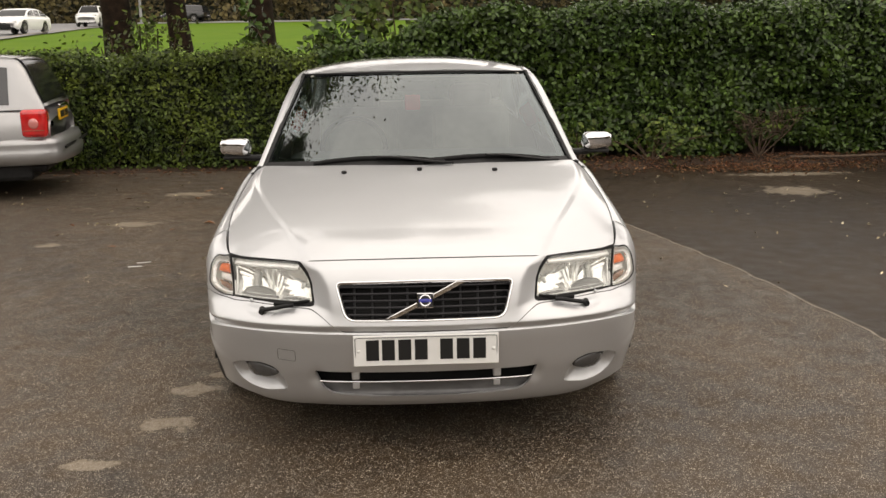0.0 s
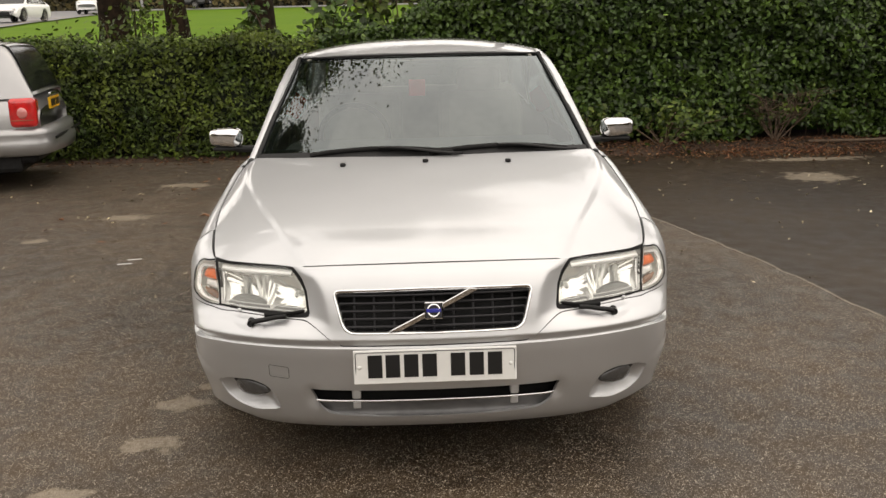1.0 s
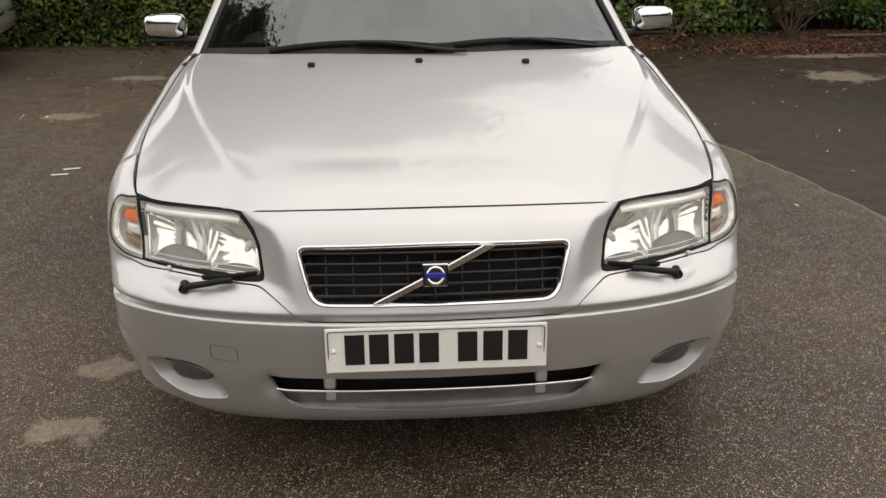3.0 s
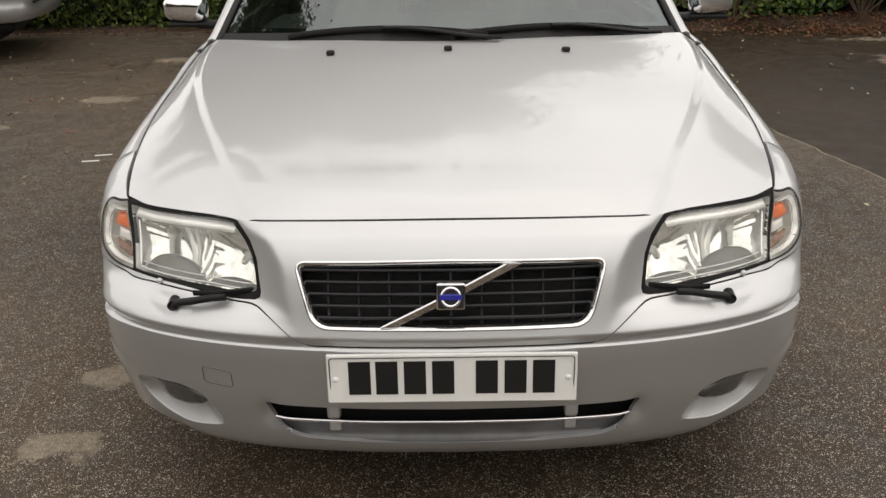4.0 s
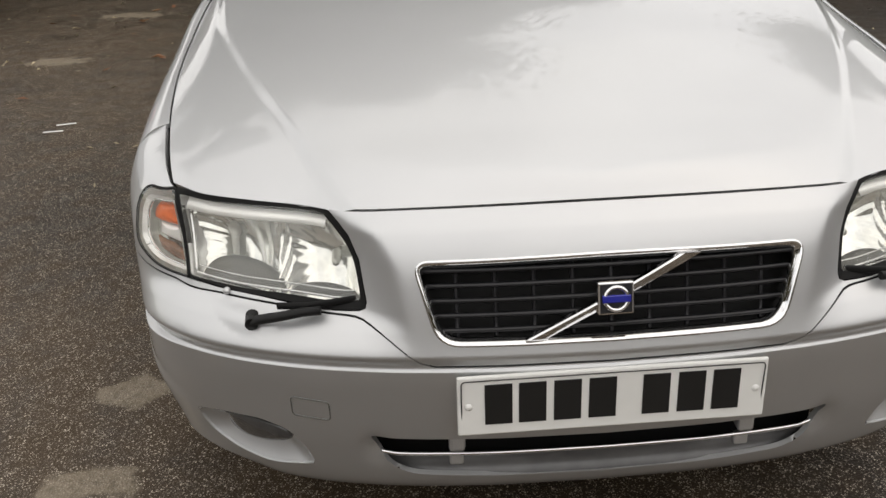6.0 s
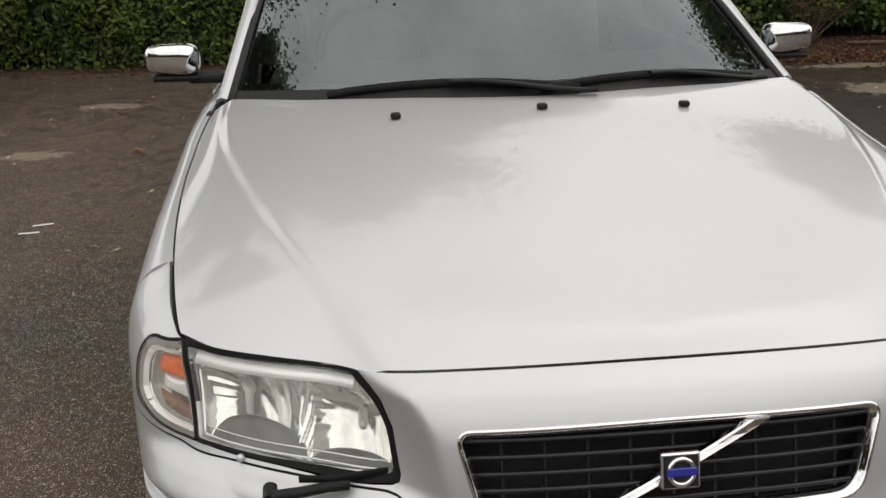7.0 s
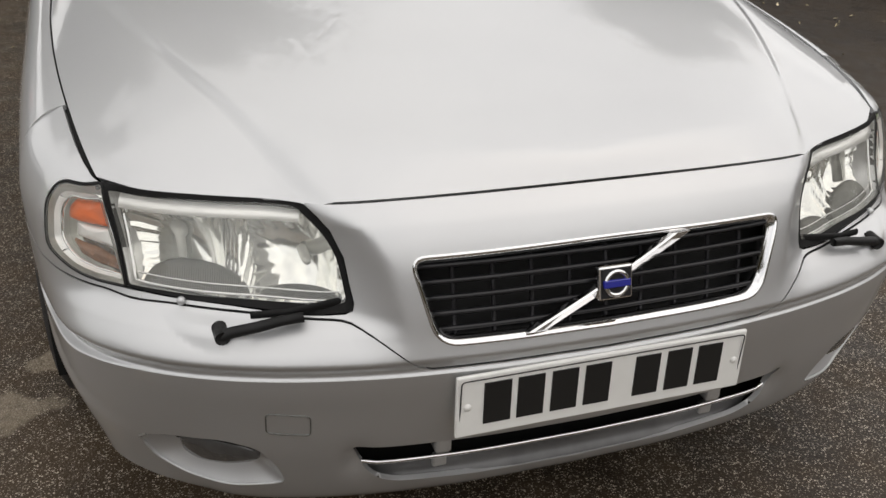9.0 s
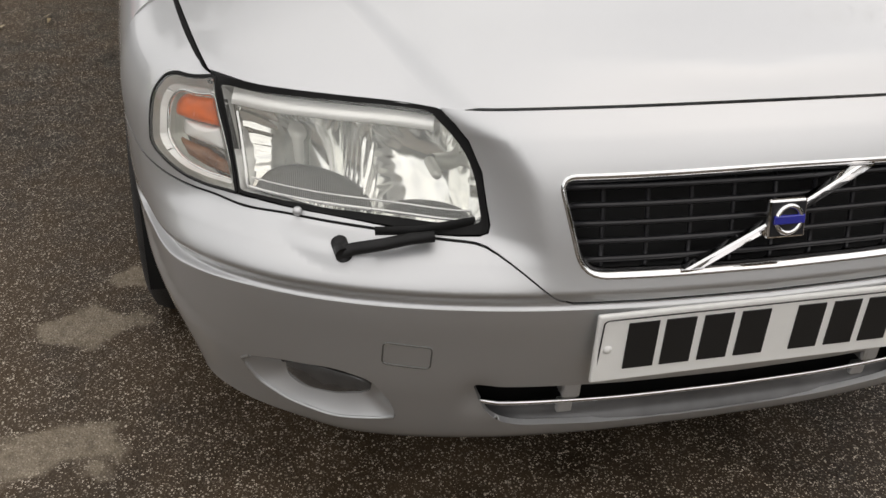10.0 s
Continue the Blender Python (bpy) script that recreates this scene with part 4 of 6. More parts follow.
for s in (1, -1):
    fog = new("fog_lamp")
    fog.parent = car
    # scooped recess: flush along the top, a ledge below the glass
    def polar(poly, n=56):
        cx0, cz0 = 0.615, 0.312
        P = resample([tuple(p) for p in poly], 0.004)
        A = np.array([math.atan2(z - cz0, x - cx0) for x, z in P])
        R = np.array([math.hypot(x - cx0, z - cz0) for x, z in P])
        o_ = np.argsort(A)
        A, R = A[o_], R[o_]
        q = np.linspace(-math.pi, math.pi, n, endpoint=False)
        r_ = np.interp(q, np.concatenate([A - 2 * math.pi, A, A + 2 * math.pi]), np.concatenate([R, R, R]))
        return [(cx0 + a * math.cos(b), cz0 + a * math.sin(b)) for a, b in zip(r_, q)]
    lampo = rounded([(0.682, 0.352), (0.664, 0.3635), (0.628, 0.3660), (0.585, 0.357), (0.554, 0.338), (0.551, 0.316), (0.600, 0.301), (0.658, 0.299), (0.680, 0.322)], [0.006, 0.012, 0.015, 0.015, 0.012, 0.008, 0.015, 0.015, 0.01])
    outer_l, inner_l = polar(FOG), polar(lampo)
    # the recess wall falls away sharply from its lip and dives under the glass
    sink = lambda z: 0.007 + 0.029 * float(smooth(0.362, 0.300, z))
    V, F, n = [], [], 56
    for t, f_ in ((0, 0), (0.05, 0.10), (0.35, 0.45), (0.7, 0.78), (1.0, 1.0), (0.98, 1.3)):
        for (x0_, z0_), (x1_, z1_) in zip(outer_l, inner_l):
            x_, z_ = x0_ + (x1_ - x0_) * t, z0_ + (z1_ - z0_) * t
            V.append(on([uw(x_, z_)], -sink(z1_) * f_)[0])
    V = flip(V, s)
    for r_ in range(5):
        F += [(r_ * n + i, r_ * n + (i + 1) % n, (r_ + 1) * n + (i + 1) % n, (r_ + 1) * n + i) for i in range(n)]
    mesh_ob("recess", V, F, SILVER, fog)
    # bulging glass, set forward of the dark gap round it
    cg = Vector((0.617, 0.330))
    rings = []
    for k_, dep in ((0.94, 0.034), (0.93, 0.009), (0.87, 0.005), (0.6, 0.003), (0.3, 0.0025)):
        rings += [on([uw(cg.x + (x - cg.x) * k_, cg.y + (z - cg.y) * k_)], -dep)[0] for x, z in inner_l]
    rings.append(on([uw(cg.x, cg.y)], -0.002)[0])
    F = [(r_ * n + i, r_ * n + (i + 1) % n, (r_ + 1) * n + (i + 1) % n, (r_ + 1) * n + i) for r_ in range(4) for i in range(n)]
    F += [(4 * n + i, 4 * n + (i + 1) % n, 5 * n) for i in range(n)]
    mesh_ob("lamp_glass", flip(rings, s), F, FOG_GLASS, fog, "grey fog lamp glass")
    lip = outer_l[4:32]
    tube("lip", flip(on(front(lip), -0.0012), s), 0.0032, SILVER, fog, seg=8)
    tube("lamp_rim", V[5 * n:], 0.006, BLACK_PLASTIC, fog, closed=True, seg=6)

# ---- headlamps ----
lamp_xz = np.array(LAMP)
# the fascia round the lamps, tabled once: place and inward normal
TX, TZ = np.linspace(0.39, 0.85, 40), np.linspace(0.58, 0.7378, 15)
TAB = [[uw(x, z) for z in TZ] for x in TX]
TAB = np.array([[[*on([q])[0], *(on([q], -1.0)[0] - on([q])[0])] for q in col] for col in TAB])


def sunk(x, z, d):
    """As deep(), from the table, for the right-hand lamp."""
    i, j = min(38, max(0, (x - TX[0]) / (TX[1] - TX[0]))), min(13, max(0, (z - TZ[0]) / (TZ[1] - TZ[0])))
    i0, j0 = int(i), int(j)
    fi, fj = i - i0, j - j0
    v = (TAB[i0][j0] * (1 - fi) + TAB[i0 + 1][j0] * fi) * (1 - fj) + (TAB[i0][j0 + 1] * (1 - fi) + TAB[i0 + 1][j0 + 1] * fi) * fj
    return Vector(v[:3] + v[3:] * d)


def in_lamp(x, z):
    """Whether (x, z) lies inside the lamp's outline."""
    hit = False
    for (ax, az), (bx, bz) in zip(lamp_xz, np.roll(lamp_xz, -1, axis=0)):
        if (az > z) != (bz > z) and x < (bx - ax) * (z - az) / (bz - az) + ax:
            hit = not hit
    return hit


def lamp_depth(x, z):
    """Two fluted bowls, low beam outside and high beam inside, meeting in a band of slanting ribs."""
    d1 = 0.030 + 0.068 * (1 - ((x - 0.646) / 0.086) ** 2 - ((z - 0.655) / 0.100) ** 2)
    d2 = 0.030 + 0.062 * (1 - ((x - 0.490) / 0.080) ** 2 - ((z - 0.655) / 0.098) ** 2)
    d = max(d1, d2, 0.028)
    ribs = (x + 0.25 * (z - 0.65)) / 0.0095
    band = float(smooth(0.548, 0.556, x)) * float(smooth(0.602, 0.592, x))
    d += 0.0045 * band * (2 * abs(2 * (ribs % 1) - 1) - 1)
    # flutes fanning out round each bulb
    for cx_, k_, n_ in ((0.646, d1 - d2, 30), (0.490, d2 - d1, 18)):
        r_ = math.hypot(x - cx_, z - 0.660)
        if k_ > 0:
            d += 0.0011 * float(smooth(0.030, 0.062, r_)) * math.sin(n_ * math.atan2(z - 0.660, x - cx_)) * (1 - band)
    return d


LX, LZ = np.arange(0.398, 0.750, 0.0019), np.arange(0.586, 0.732, 0.0037)
lamp_grid = {(i, j): sunk(x, z, lamp_depth(x, z)) for i, x in enumerate(LX) for j, z in enumerate(LZ) if in_lamp(x, z)}


for s in (1, -1):
    lamp = new("headlamp")
    lamp.parent = car
    sides = (s,)
    inner = [(a, b) for a, b in lamp_uw]
    shell("lens", fascia, inner, step=0.02, mat=LAMP_GLASS, parent=lamp, rim=0, sides=sides, outward=(0, -1, 0), label="clear slightly hazed lamp cover")[0].visible_shadow = False
    o, i2 = on(resample(inner, 0.1), -0.002), on(resample(inner, 0.1), -0.045)
    n = len(o)
    mesh_ob("housing_wall", flip(o + i2, s), [(k, (k + 1) % n, n + (k + 1) % n, n + k) for k in range(n)], LAMP_HOUSING, lamp)
    shell("gasket", fascia, gasket_uw, [lamp_uw], step=0.012, mat=RUBBER, parent=lamp, rim=0.010, lift=-0.001, sides=sides, outward=(0, -1, 0), label="broad black rubber gasket")
    # bright sloping bezel along the top
    bx = np.linspace(0.468, 0.7235, 24)
    rows_ = [(-0.0245, 0.020), (-0.0230, 0.0035), (-0.012, 0.0085), (-0.0005, 0.0155)]
    V = flip([sunk(x, float(np.interp(x, (0.47, 0.60, 0.729), (0.7315, 0.7295, 0.7265))) + h_, d_) for h_, d_ in rows_ for x in bx], s)
    mesh_ob("bezel", V, [(r_ * 24 + i, r_ * 24 + i + 1, r_ * 24 + 25 + i, r_ * 24 + 24 + i) for r_ in range(3) for i in range(23)], BEZEL, lamp, "bright white top bezel")
    idx = {k: i for i, k in enumerate(lamp_grid)}
    F = [(idx[i, j], idx[i + 1, j], idx[i + 1, j + 1], idx[i, j + 1]) for i, j in idx if (i + 1, j) in idx and (i, j + 1) in idx and (i + 1, j + 1) in idx]
    mesh_ob("reflector", flip(lamp_grid.values(), s), F, REFLECTOR, lamp, "bright fluted double reflector")
    for cx_, half, hgt in ((0.632, 0.078, 0.042), (0.482, 0.060, 0.020)):
        # ribbed quarter dome standing on the lamp's floor
        V, F, na, nb = [], [], 120, 8
        for a in range(na + 1):
            e_ = -1 + 2 * a / na
            for b_ in range(nb + 1):
                h = math.pi / 2 * b_ / nb
                V.append(sunk(cx_ + half * e_, 0.6025 + hgt * math.sqrt(max(0, 1 - e_ * e_)) * math.sin(h) ** 0.9, 0.020 + 0.018 * (1 - math.cos(h)) + 0.0006 * (1 if a % 2 else -1)))
        for a in range(na):
            F += [(a * (nb + 1) + b_, (a + 1) * (nb + 1) + b_, (a + 1) * (nb + 1) + b_ + 1, a * (nb + 1) + b_ + 1) for b_ in range(nb)]
        mesh_ob("shield", flip(V, s), F, LAMP_SHIELD, lamp, "ribbed grey lamp shield", shade=False)
    # keyhole-shaped bulb shade of the low beam, bulb of the high beam
    key = [(0.652 + 0.0135 * math.cos(q), 0.683 + 0.0125 * math.sin(q)) for q in np.linspace(-0.9, math.pi + 0.9, 18)] + [(0.6455, 0.644), (0.6585, 0.644)]
    kn = len(key)
    V = flip([sunk(x, z, d_) for d_ in (0.040, 0.060) for x, z in key], s)
    mesh_ob("bulb_shade", V, [tuple(range(kn)), tuple(range(2 * kn - 1, kn - 1, -1))] + [(i, (i + 1) % kn, kn + (i + 1) % kn, kn + i) for i in range(kn)], SHADE_GREY, lamp, "grey keyhole-shaped bulb shade")
    V, F = lathe([(0.0, -0.030), (0.006, -0.028), (0.008, -0.018), (0.008, 0.02)], 14)
    at_ = flip([sunk(0.486, 0.662, 0.07)], s)[0]
    mesh_ob("bulb", [at_ + Vector((b_, a_, c_)) for a_, b_, c_ in V], F, SHADE_GREY, lamp)
    low = [(x, 0.6045) for x in np.linspace(0.424, 0.713, 14)]
    tube("lower_trim", flip(on(front(low), -0.010), s), 0.0022, CHROME, lamp, seg=6)
    tube("lower_trim", flip(on([(a, b + 0.045) for a, b in front(low)], -0.014), s), 0.0016, CHROME, lamp, seg=6)
    side_t = [(0.7145 + 0.07 * (z - 0.6), z) for z in np.linspace(0.604, 0.712, 6)]
    tube("side_trim", flip(on(front(side_t), -0.012), s), 0.0035, CHROME, lamp, seg=6)
    # corner signal
    sig = new("turn_signal")
    sig.parent = car
    shell("lens", fascia, signal_uw, step=0.015, mat=LAMP_GLASS, parent=sig, rim=0, sides=sides, outward=(0, -1, 0), label="clear corner lens")[0].visible_shadow = False
    shell("housing", fascia, signal_uw, step=0.02, mat=REFLECTOR, parent=sig, rim=0, lift=-0.04, sides=sides, outward=(0, -1, 0))
    o, i2 = on(resample(signal_uw, 0.1), -0.002), on(resample(signal_uw, 0.1), -0.045)
    n = len(o)
    mesh_ob("housing_wall", flip(o + i2, s), [(k, (k + 1) % n, n + (k + 1) % n, n + k) for k in range(n)], SHADE_GREY, sig)
    tube("gasket", flip(o, s), 0.0028, RUBBER, sig, "black rubber gasket", closed=True, seg=6)
    # chrome inner frame, amber upper cell, clear middle cell, brown ribbed lower cell
    cell = rounded([(0.749, 0.711), (0.800, 0.708), (0.818, 0.684), (0.8235, 0.634), (0.806, 0.611), (0.770, 0.603), (0.735, 0.603)], [0.008, 0.012, 0.014, 0.014, 0.014, 0.010, 0.006])
    tube("inner_frame", flip(on(resample(front(cell), 0.05), -0.014), s), 0.0026, CHROME, sig, closed=True, seg=6)
    sill = rounded([(0.750, 0.7175), (0.803, 0.7130), (0.8215, 0.686), (0.8285, 0.628), (0.803, 0.6055), (0.762, 0.5985), (0.731, 0.600)], [0.006, 0.014, 0.02, 0.014, 0.02, 0.012, 0.004])
    Va = [sunk(x, z, 0.004) for x, z in resample([tuple(p_) for p_ in sill], 0.006)]
    Vb = [sunk(x, z, 0.016) for x, z in inset(resample([tuple(p_) for p_ in sill], 0.006), 0.0055)]
    nn_ = len(Va)
    mesh_ob("bright_surround", flip(Va + Vb, s), [(k, (k + 1) % nn_, nn_ + (k + 1) % nn_, nn_ + k) for k in range(nn_)], BEZEL, sig, "bright sloping surround")

    def cell_patch(name, poly, d_, bulge_, mat, label="", ridges=0.0):
        P = resample([tuple(p_) for p_ in poly], 0.004)
        mx, mz = sum(p_[0] for p_ in P) / len(P), sum(p_[1] for p_ in P) / len(P)
        V, n_ = [], len(P)
        for k_, lift in ((1, 0.0), (0.95, 0.35), (0.75, 0.7), (0.5, 0.88), (0.25, 0.97)):
            V += [sunk(mx + (x - mx) * k_, mz + (z - mz) * k_, d_ - bulge_ * lift + ridges * math.sin(z * 2200)) for x, z in P]
        V.append(sunk(mx, mz, d_ - bulge_))
        F = [(r_ * n_ + i, r_ * n_ + (i + 1) % n_, (r_ + 1) * n_ + (i + 1) % n_, (r_ + 1) * n_ + i) for r_ in range(4) for i in range(n_)]
        F += [(4 * n_ + i, 4 * n_ + (i + 1) % n_, 5 * n_) for i in range(n_)]
        mesh_ob(name, flip(V, s), F, mat, sig, label, shade=not ridges)

    cell_patch("amber_bulb", rounded([(0.752, 0.706), (0.802, 0.704), (0.817, 0.686), (0.821, 0.668), (0.748, 0.666)], 0.006), 0.030, 0.012, AMBER, "amber signal bulb")
    cell_patch("clear_cell", rounded([(0.750, 0.664), (0.812, 0.666), (0.816, 0.640), (0.748, 0.634)], 0.004), 0.036, 0.010, BEZEL, "bright clear cell")
    cell_patch("lower_reflector", rounded([(0.744, 0.618), (0.775, 0.631), (0.820, 0.634), (0.808, 0.614), (0.772, 0.605), (0.742, 0.605)], 0.005), 0.032, 0.012, BROWN_LENS, "dull brown lower reflector", 0.0004)
    # headlamp wiper
    wip = new("headlamp_wiper")
    wip.parent = car
    base, tip = Vector((0.594, 0.094, 0.571)), Vector((0.419, 0.092, 0.603))
    arm = [base, base + Vector((-0.012, -0.006, 0.006)), base + Vector((-0.05, -0.012, 0.013)), base + Vector((-0.085, -0.015, 0.020)), base + Vector((-0.116, -0.017, 0.022))]
    tube("arm", flip(arm, s), 0.0098, BLACK_PLASTIC, wip, seg=12, flat=0.9, taper=lambda t: 1.0 - 0.15 * t)
    blade = [Vector((0.552, 0.104, 0.592)), Vector((0.50, 0.091, 0.596)), tip]
    tube("blade", flip(blade, s), 0.0045, RUBBER, wip, seg=8, flat=1.5)
    tube("pivot", flip([base + Vector((0.004, 0.024, 0.0)), base + Vector((0.002, -0.008, -0.002))], s), 0.0115, BLACK_PLASTIC, wip, seg=12)
    b = bmesh.new()
    bmesh.ops.create_uvsphere(b, u_segments=12, v_segments=8, radius=0.007)
    bmesh.ops.translate(b, vec=flip([deep(0.645, 0.5895, -0.003)], s)[0], verts=b.verts)
    part("washer_nozzle", b, SILVER, wip, "small silver washer nozzle", shade=True)

# ---- door mirrors ----
for s in (1, -1):
    mir = new("door_mirror")
    mir.parent = car
    bm = bmesh.new()
    bmesh.ops.create_uvsphere(bm, u_segments=36, v_segments=24, radius=1)
    for v in bm.verts:
        c = v.co
        sq = lambda t, p: math.copysign(abs(t) ** p, t)
        n4 = (abs(c.x) ** 3.6 + abs(c.z) ** 3.6 + abs(c.y) ** 3.6) ** (1 / 3.6)
        c = c / n4
        out = (c.x + 1) / 2
        v.co = Vector((c.x * 0.082, c.y * 0.055 + 0.02 * out * out, c.z * (0.050 - 0.007 * out) + 0.004 * out))
    bmesh.ops.transform(bm, matrix=Matrix.Translation((s * 0.978, 1.80, 0.985)) @ Matrix.Diagonal((s, 1, 1, 1)), verts=bm.verts)
    part("cap", bm, CHROME, mir, "chrome mirror cap", shade=True)
    part("mirror_foot", box((0.13, 0.06, 0.03), (s * 0.87, 1.80, 0.928), 0.012), BLACK_PLASTIC, mir)
    part("mirror_base", box((0.15, 0.08, 0.02), (s * 0.965, 1.805, 0.932), 0.009), BLACK_PLASTIC, mir)

# ---- windscreen wipers ----
for x0, a in ((-0.50, 0), (0.02, 1)):
    wiper = new("windscreen_wiper")
    wiper.parent = car
    def sc(x, b, h):
        aa = x / 0.76
        p = Vector(screen(aa, b))
        return p + Vector((0, -0.5, 0.85)) * h
    blade = [sc(x0 + 0.62 * t, 0.0 + 0.045 * math.sin(math.pi * t) ** 0.8, 0.012) for t in np.linspace(0, 1, 14)]
    tube("blade", blade, 0.008, RUBBER, wiper, seg=6, flat=1.6)
    arm = [sc(x0 + 0.66 - 0.36 * t, -0.02 + 0.06 * smooth(0, 0.9, t), 0.022) for t in np.linspace(0, 1, 8)]
    tube("arm", arm, 0.010, BLACK_PLASTIC, wiper, seg=8, flat=0.6)

# ---- cabin ----
part("dashboard", box((1.40, 0.60, 0.16), (0, 1.72, 0.86), 0.06), TRIM_GREY, car)
tube("steering_wheel", [(-0.36 + 0.18 * math.cos(q), 2.08 + 0.07 * math.sin(q), 0.94 + 0.16 * math.sin(q)) for q in np.linspace(0, 2 * math.pi, 29)[:-1]], 0.016, BLACK_PLASTIC, car, closed=True)
for x in (-0.36, 0.36):
    seat = new("front_seat")
    seat.parent = car
    part("cushion", box((0.50, 0.52, 0.18), (x, 2.42, 0.52), 0.06), TRIM_BEIGE, seat)
    part("backrest", box((0.50, 0.15, 0.62), (x, 2.74, 0.82), 0.06, Matrix.Rotation(radians(-14), 3, "X")), TRIM_BEIGE, seat)
    part("headrest", box((0.27, 0.11, 0.18), (x, 2.85, 1.17), 0.045), TRIM_BEIGE, seat)
part("rear_seat", box((1.35, 0.2, 0.66), (0, 3.6, 0.78), 0.06, Matrix.Rotation(radians(-16), 3, "X")), TRIM_BEIGE, car)
part("parcel_shelf", box((1.30, 0.52, 0.03), (0, 3.90, 1.0), 0.01), TRIM_GREY, car)
part("cabin_floor", box((1.45, 2.6, 0.04), (0, 2.7, 0.33), 0.01), TRIM_GREY, car)
part("headlining", box((1.20, 1.3, 0.02), (0, 2.85, 1.335), 0.008), TRIM_BEIGE, car)
part("rear_view_mirror", box((0.22, 0.03, 0.06), (0, 2.10, 1.28), 0.012), BLACK_PLASTIC, car)
b = box((0.085, 0.012, 0.085), (-0.02, 2.06, 1.19), 0.005)
part("hanging_tag", b, RED_FABRIC, car, "red tag hanging from the rear-view mirror")


# ---- ground ----
def ground_h(x, y):
    """Level car park; behind the hedge a lawn that climbs to the road and the woods."""
    return float(np.interp(y, (9.3, 44.6, 73.0, 84.0), (0.0, 2.21, 3.14, 3.74)))


def sheet(name, xs, ys, mat, lift=0.0, label="", category="ground", height=ground_h):
    V = [(x, y, height(x, y) + lift) for y in ys for x in xs]
    k = len(xs)
    F = [(r * k + i, r * k + i + 1, r * k + k + i + 1, r * k + k + i) for r in range(len(ys) - 1) for i in range(k - 1)]
    return tagged(mesh_ob(name, V, F, mat), label, category, kind="structure")


xs = np.concatenate([[-900, -300, -120], np.linspace(-60, 60, 61), [120, 300, 900]])
sheet("ground", xs, np.concatenate([[-900, -200, -60, -20], np.linspace(-10, 9.3, 6), [20, 30, 44.6, 60, 73, 84, 90, 200, 900]]), SMOOTH, 0.0, "dark damp tarmac of a car park reaching far off")
sheet("lawn", np.linspace(-60, 60, 41), np.concatenate([np.linspace(9.4, 44.6, 20), np.linspace(46, 73, 14), [76, 80]]), GRASS, 0.02, "bright green mown lawn rising behind the hedge", "lawn")
sheet("road", np.linspace(-60, 60, 11), np.linspace(80, 84, 3), ROAD_GREY, 0.06, "grey road crossing beyond the lawn", "road")
road_x = herm([25, 44, 54.5, 70, 80], [-18.6, -18.7, -20.8, -23.9, -24.6])
for nm, x0_, x1_, up, mt, lb in (("road", -7.0, 0.0, 0.05, ROAD_GREY, "grey road climbing beside the lawn"), ("kerb", 0.0, 0.3, 0.14, DIRT, "pale stone kerb beside the road")):
    yy = np.linspace(25, 80, 28)
    V = [(float(road_x(y)) + o, y, ground_h(0, y) + up) for y in yy for o in np.linspace(x0_, x1_, 4)]
    tagged(mesh_ob(nm, V, [(r_ * 4 + i, r_ * 4 + i + 1, r_ * 4 + 5 + i, r_ * 4 + 4 + i) for r_ in range(27) for i in range(3)], mt), lb, nm, kind="structure")

# coarse tarmac apron on which the car stands; its worn edge runs out to the hedge
rnd = random.Random(4)
edge = [(2.75, -1.5), (2.36, 1.25), (2.13, 2.84), (1.78, 4.29), (1.25, 5.3), (0.2, 6.3)]
apron = [(-30, -30), (6, -30), (3.6, -6)]
for (a, b), (c, d) in zip(edge, edge[1:]):
    for i in range(14):
        t = i / 14
        apron.append((a + (c - a) * t + rnd.uniform(-0.015, 0.015), b + (d - b) * t))
apron += [(-0.4, 8.0), (-2, 8.15), (-6, 8.2), (-30, 8.3)]
bm = bmesh.new()
f = bm.faces.new([bm.verts.new((x, y, 0.005)) for x, y in apron])
bmesh.ops.triangulate(bm, faces=[f])
tagged(part("pavement", bm, COARSE), "worn coarse brown-grey tarmac with pale stone chips", "tarmac", kind="structure")


def sprinkle(name, count, place, mat, seed, label, category, size=(0.03, 0.07), lift=0.012, parent=None, over=None):
    """Curled fallen leaves lying on the ground, one object."""
    r = random.Random(seed)
    V, F = [], []
    for _ in range(count):
        x, y = place(r)
        L, q = r.uniform(*size), r.uniform(0, 6.28)
        w = L * r.uniform(0.3, 0.5)
        d, s = Vector((math.cos(q), math.sin(q), 0)), Vector((-math.sin(q), math.cos(q), 0))
        p = Vector((x, y, lift + r.uniform(0, 0.01) + (max(0.0, over(x, y)) if over else 0.0)))
        k = len(V)
        c1, c2 = r.uniform(0, 0.02), r.uniform(0, 0.02)
        V += [p - d * L / 2, p - s * w / 2 + Vector((0, 0, c1)), p + d * L / 2 + Vector((0, 0, c2)), p + s * w / 2 + Vector((0, 0, c1)), p + Vector((0, 0, 0.002))]
        F += [(k, k + 1, k + 4), (k + 1, k + 2, k + 4), (k + 2, k + 3, k + 4), (k + 3, k, k + 4)]
    return tagged(mesh_ob(name, V, F, mat, parent, shade=False), label, category, kind="stuff")


def bank_h(x, y):
    return -0.02 + 0.08 * float(smooth(7.5, 8.3, y + 0.12 * math.sin(x * 3.1) + 0.07 * math.sin(x * 7.7)))


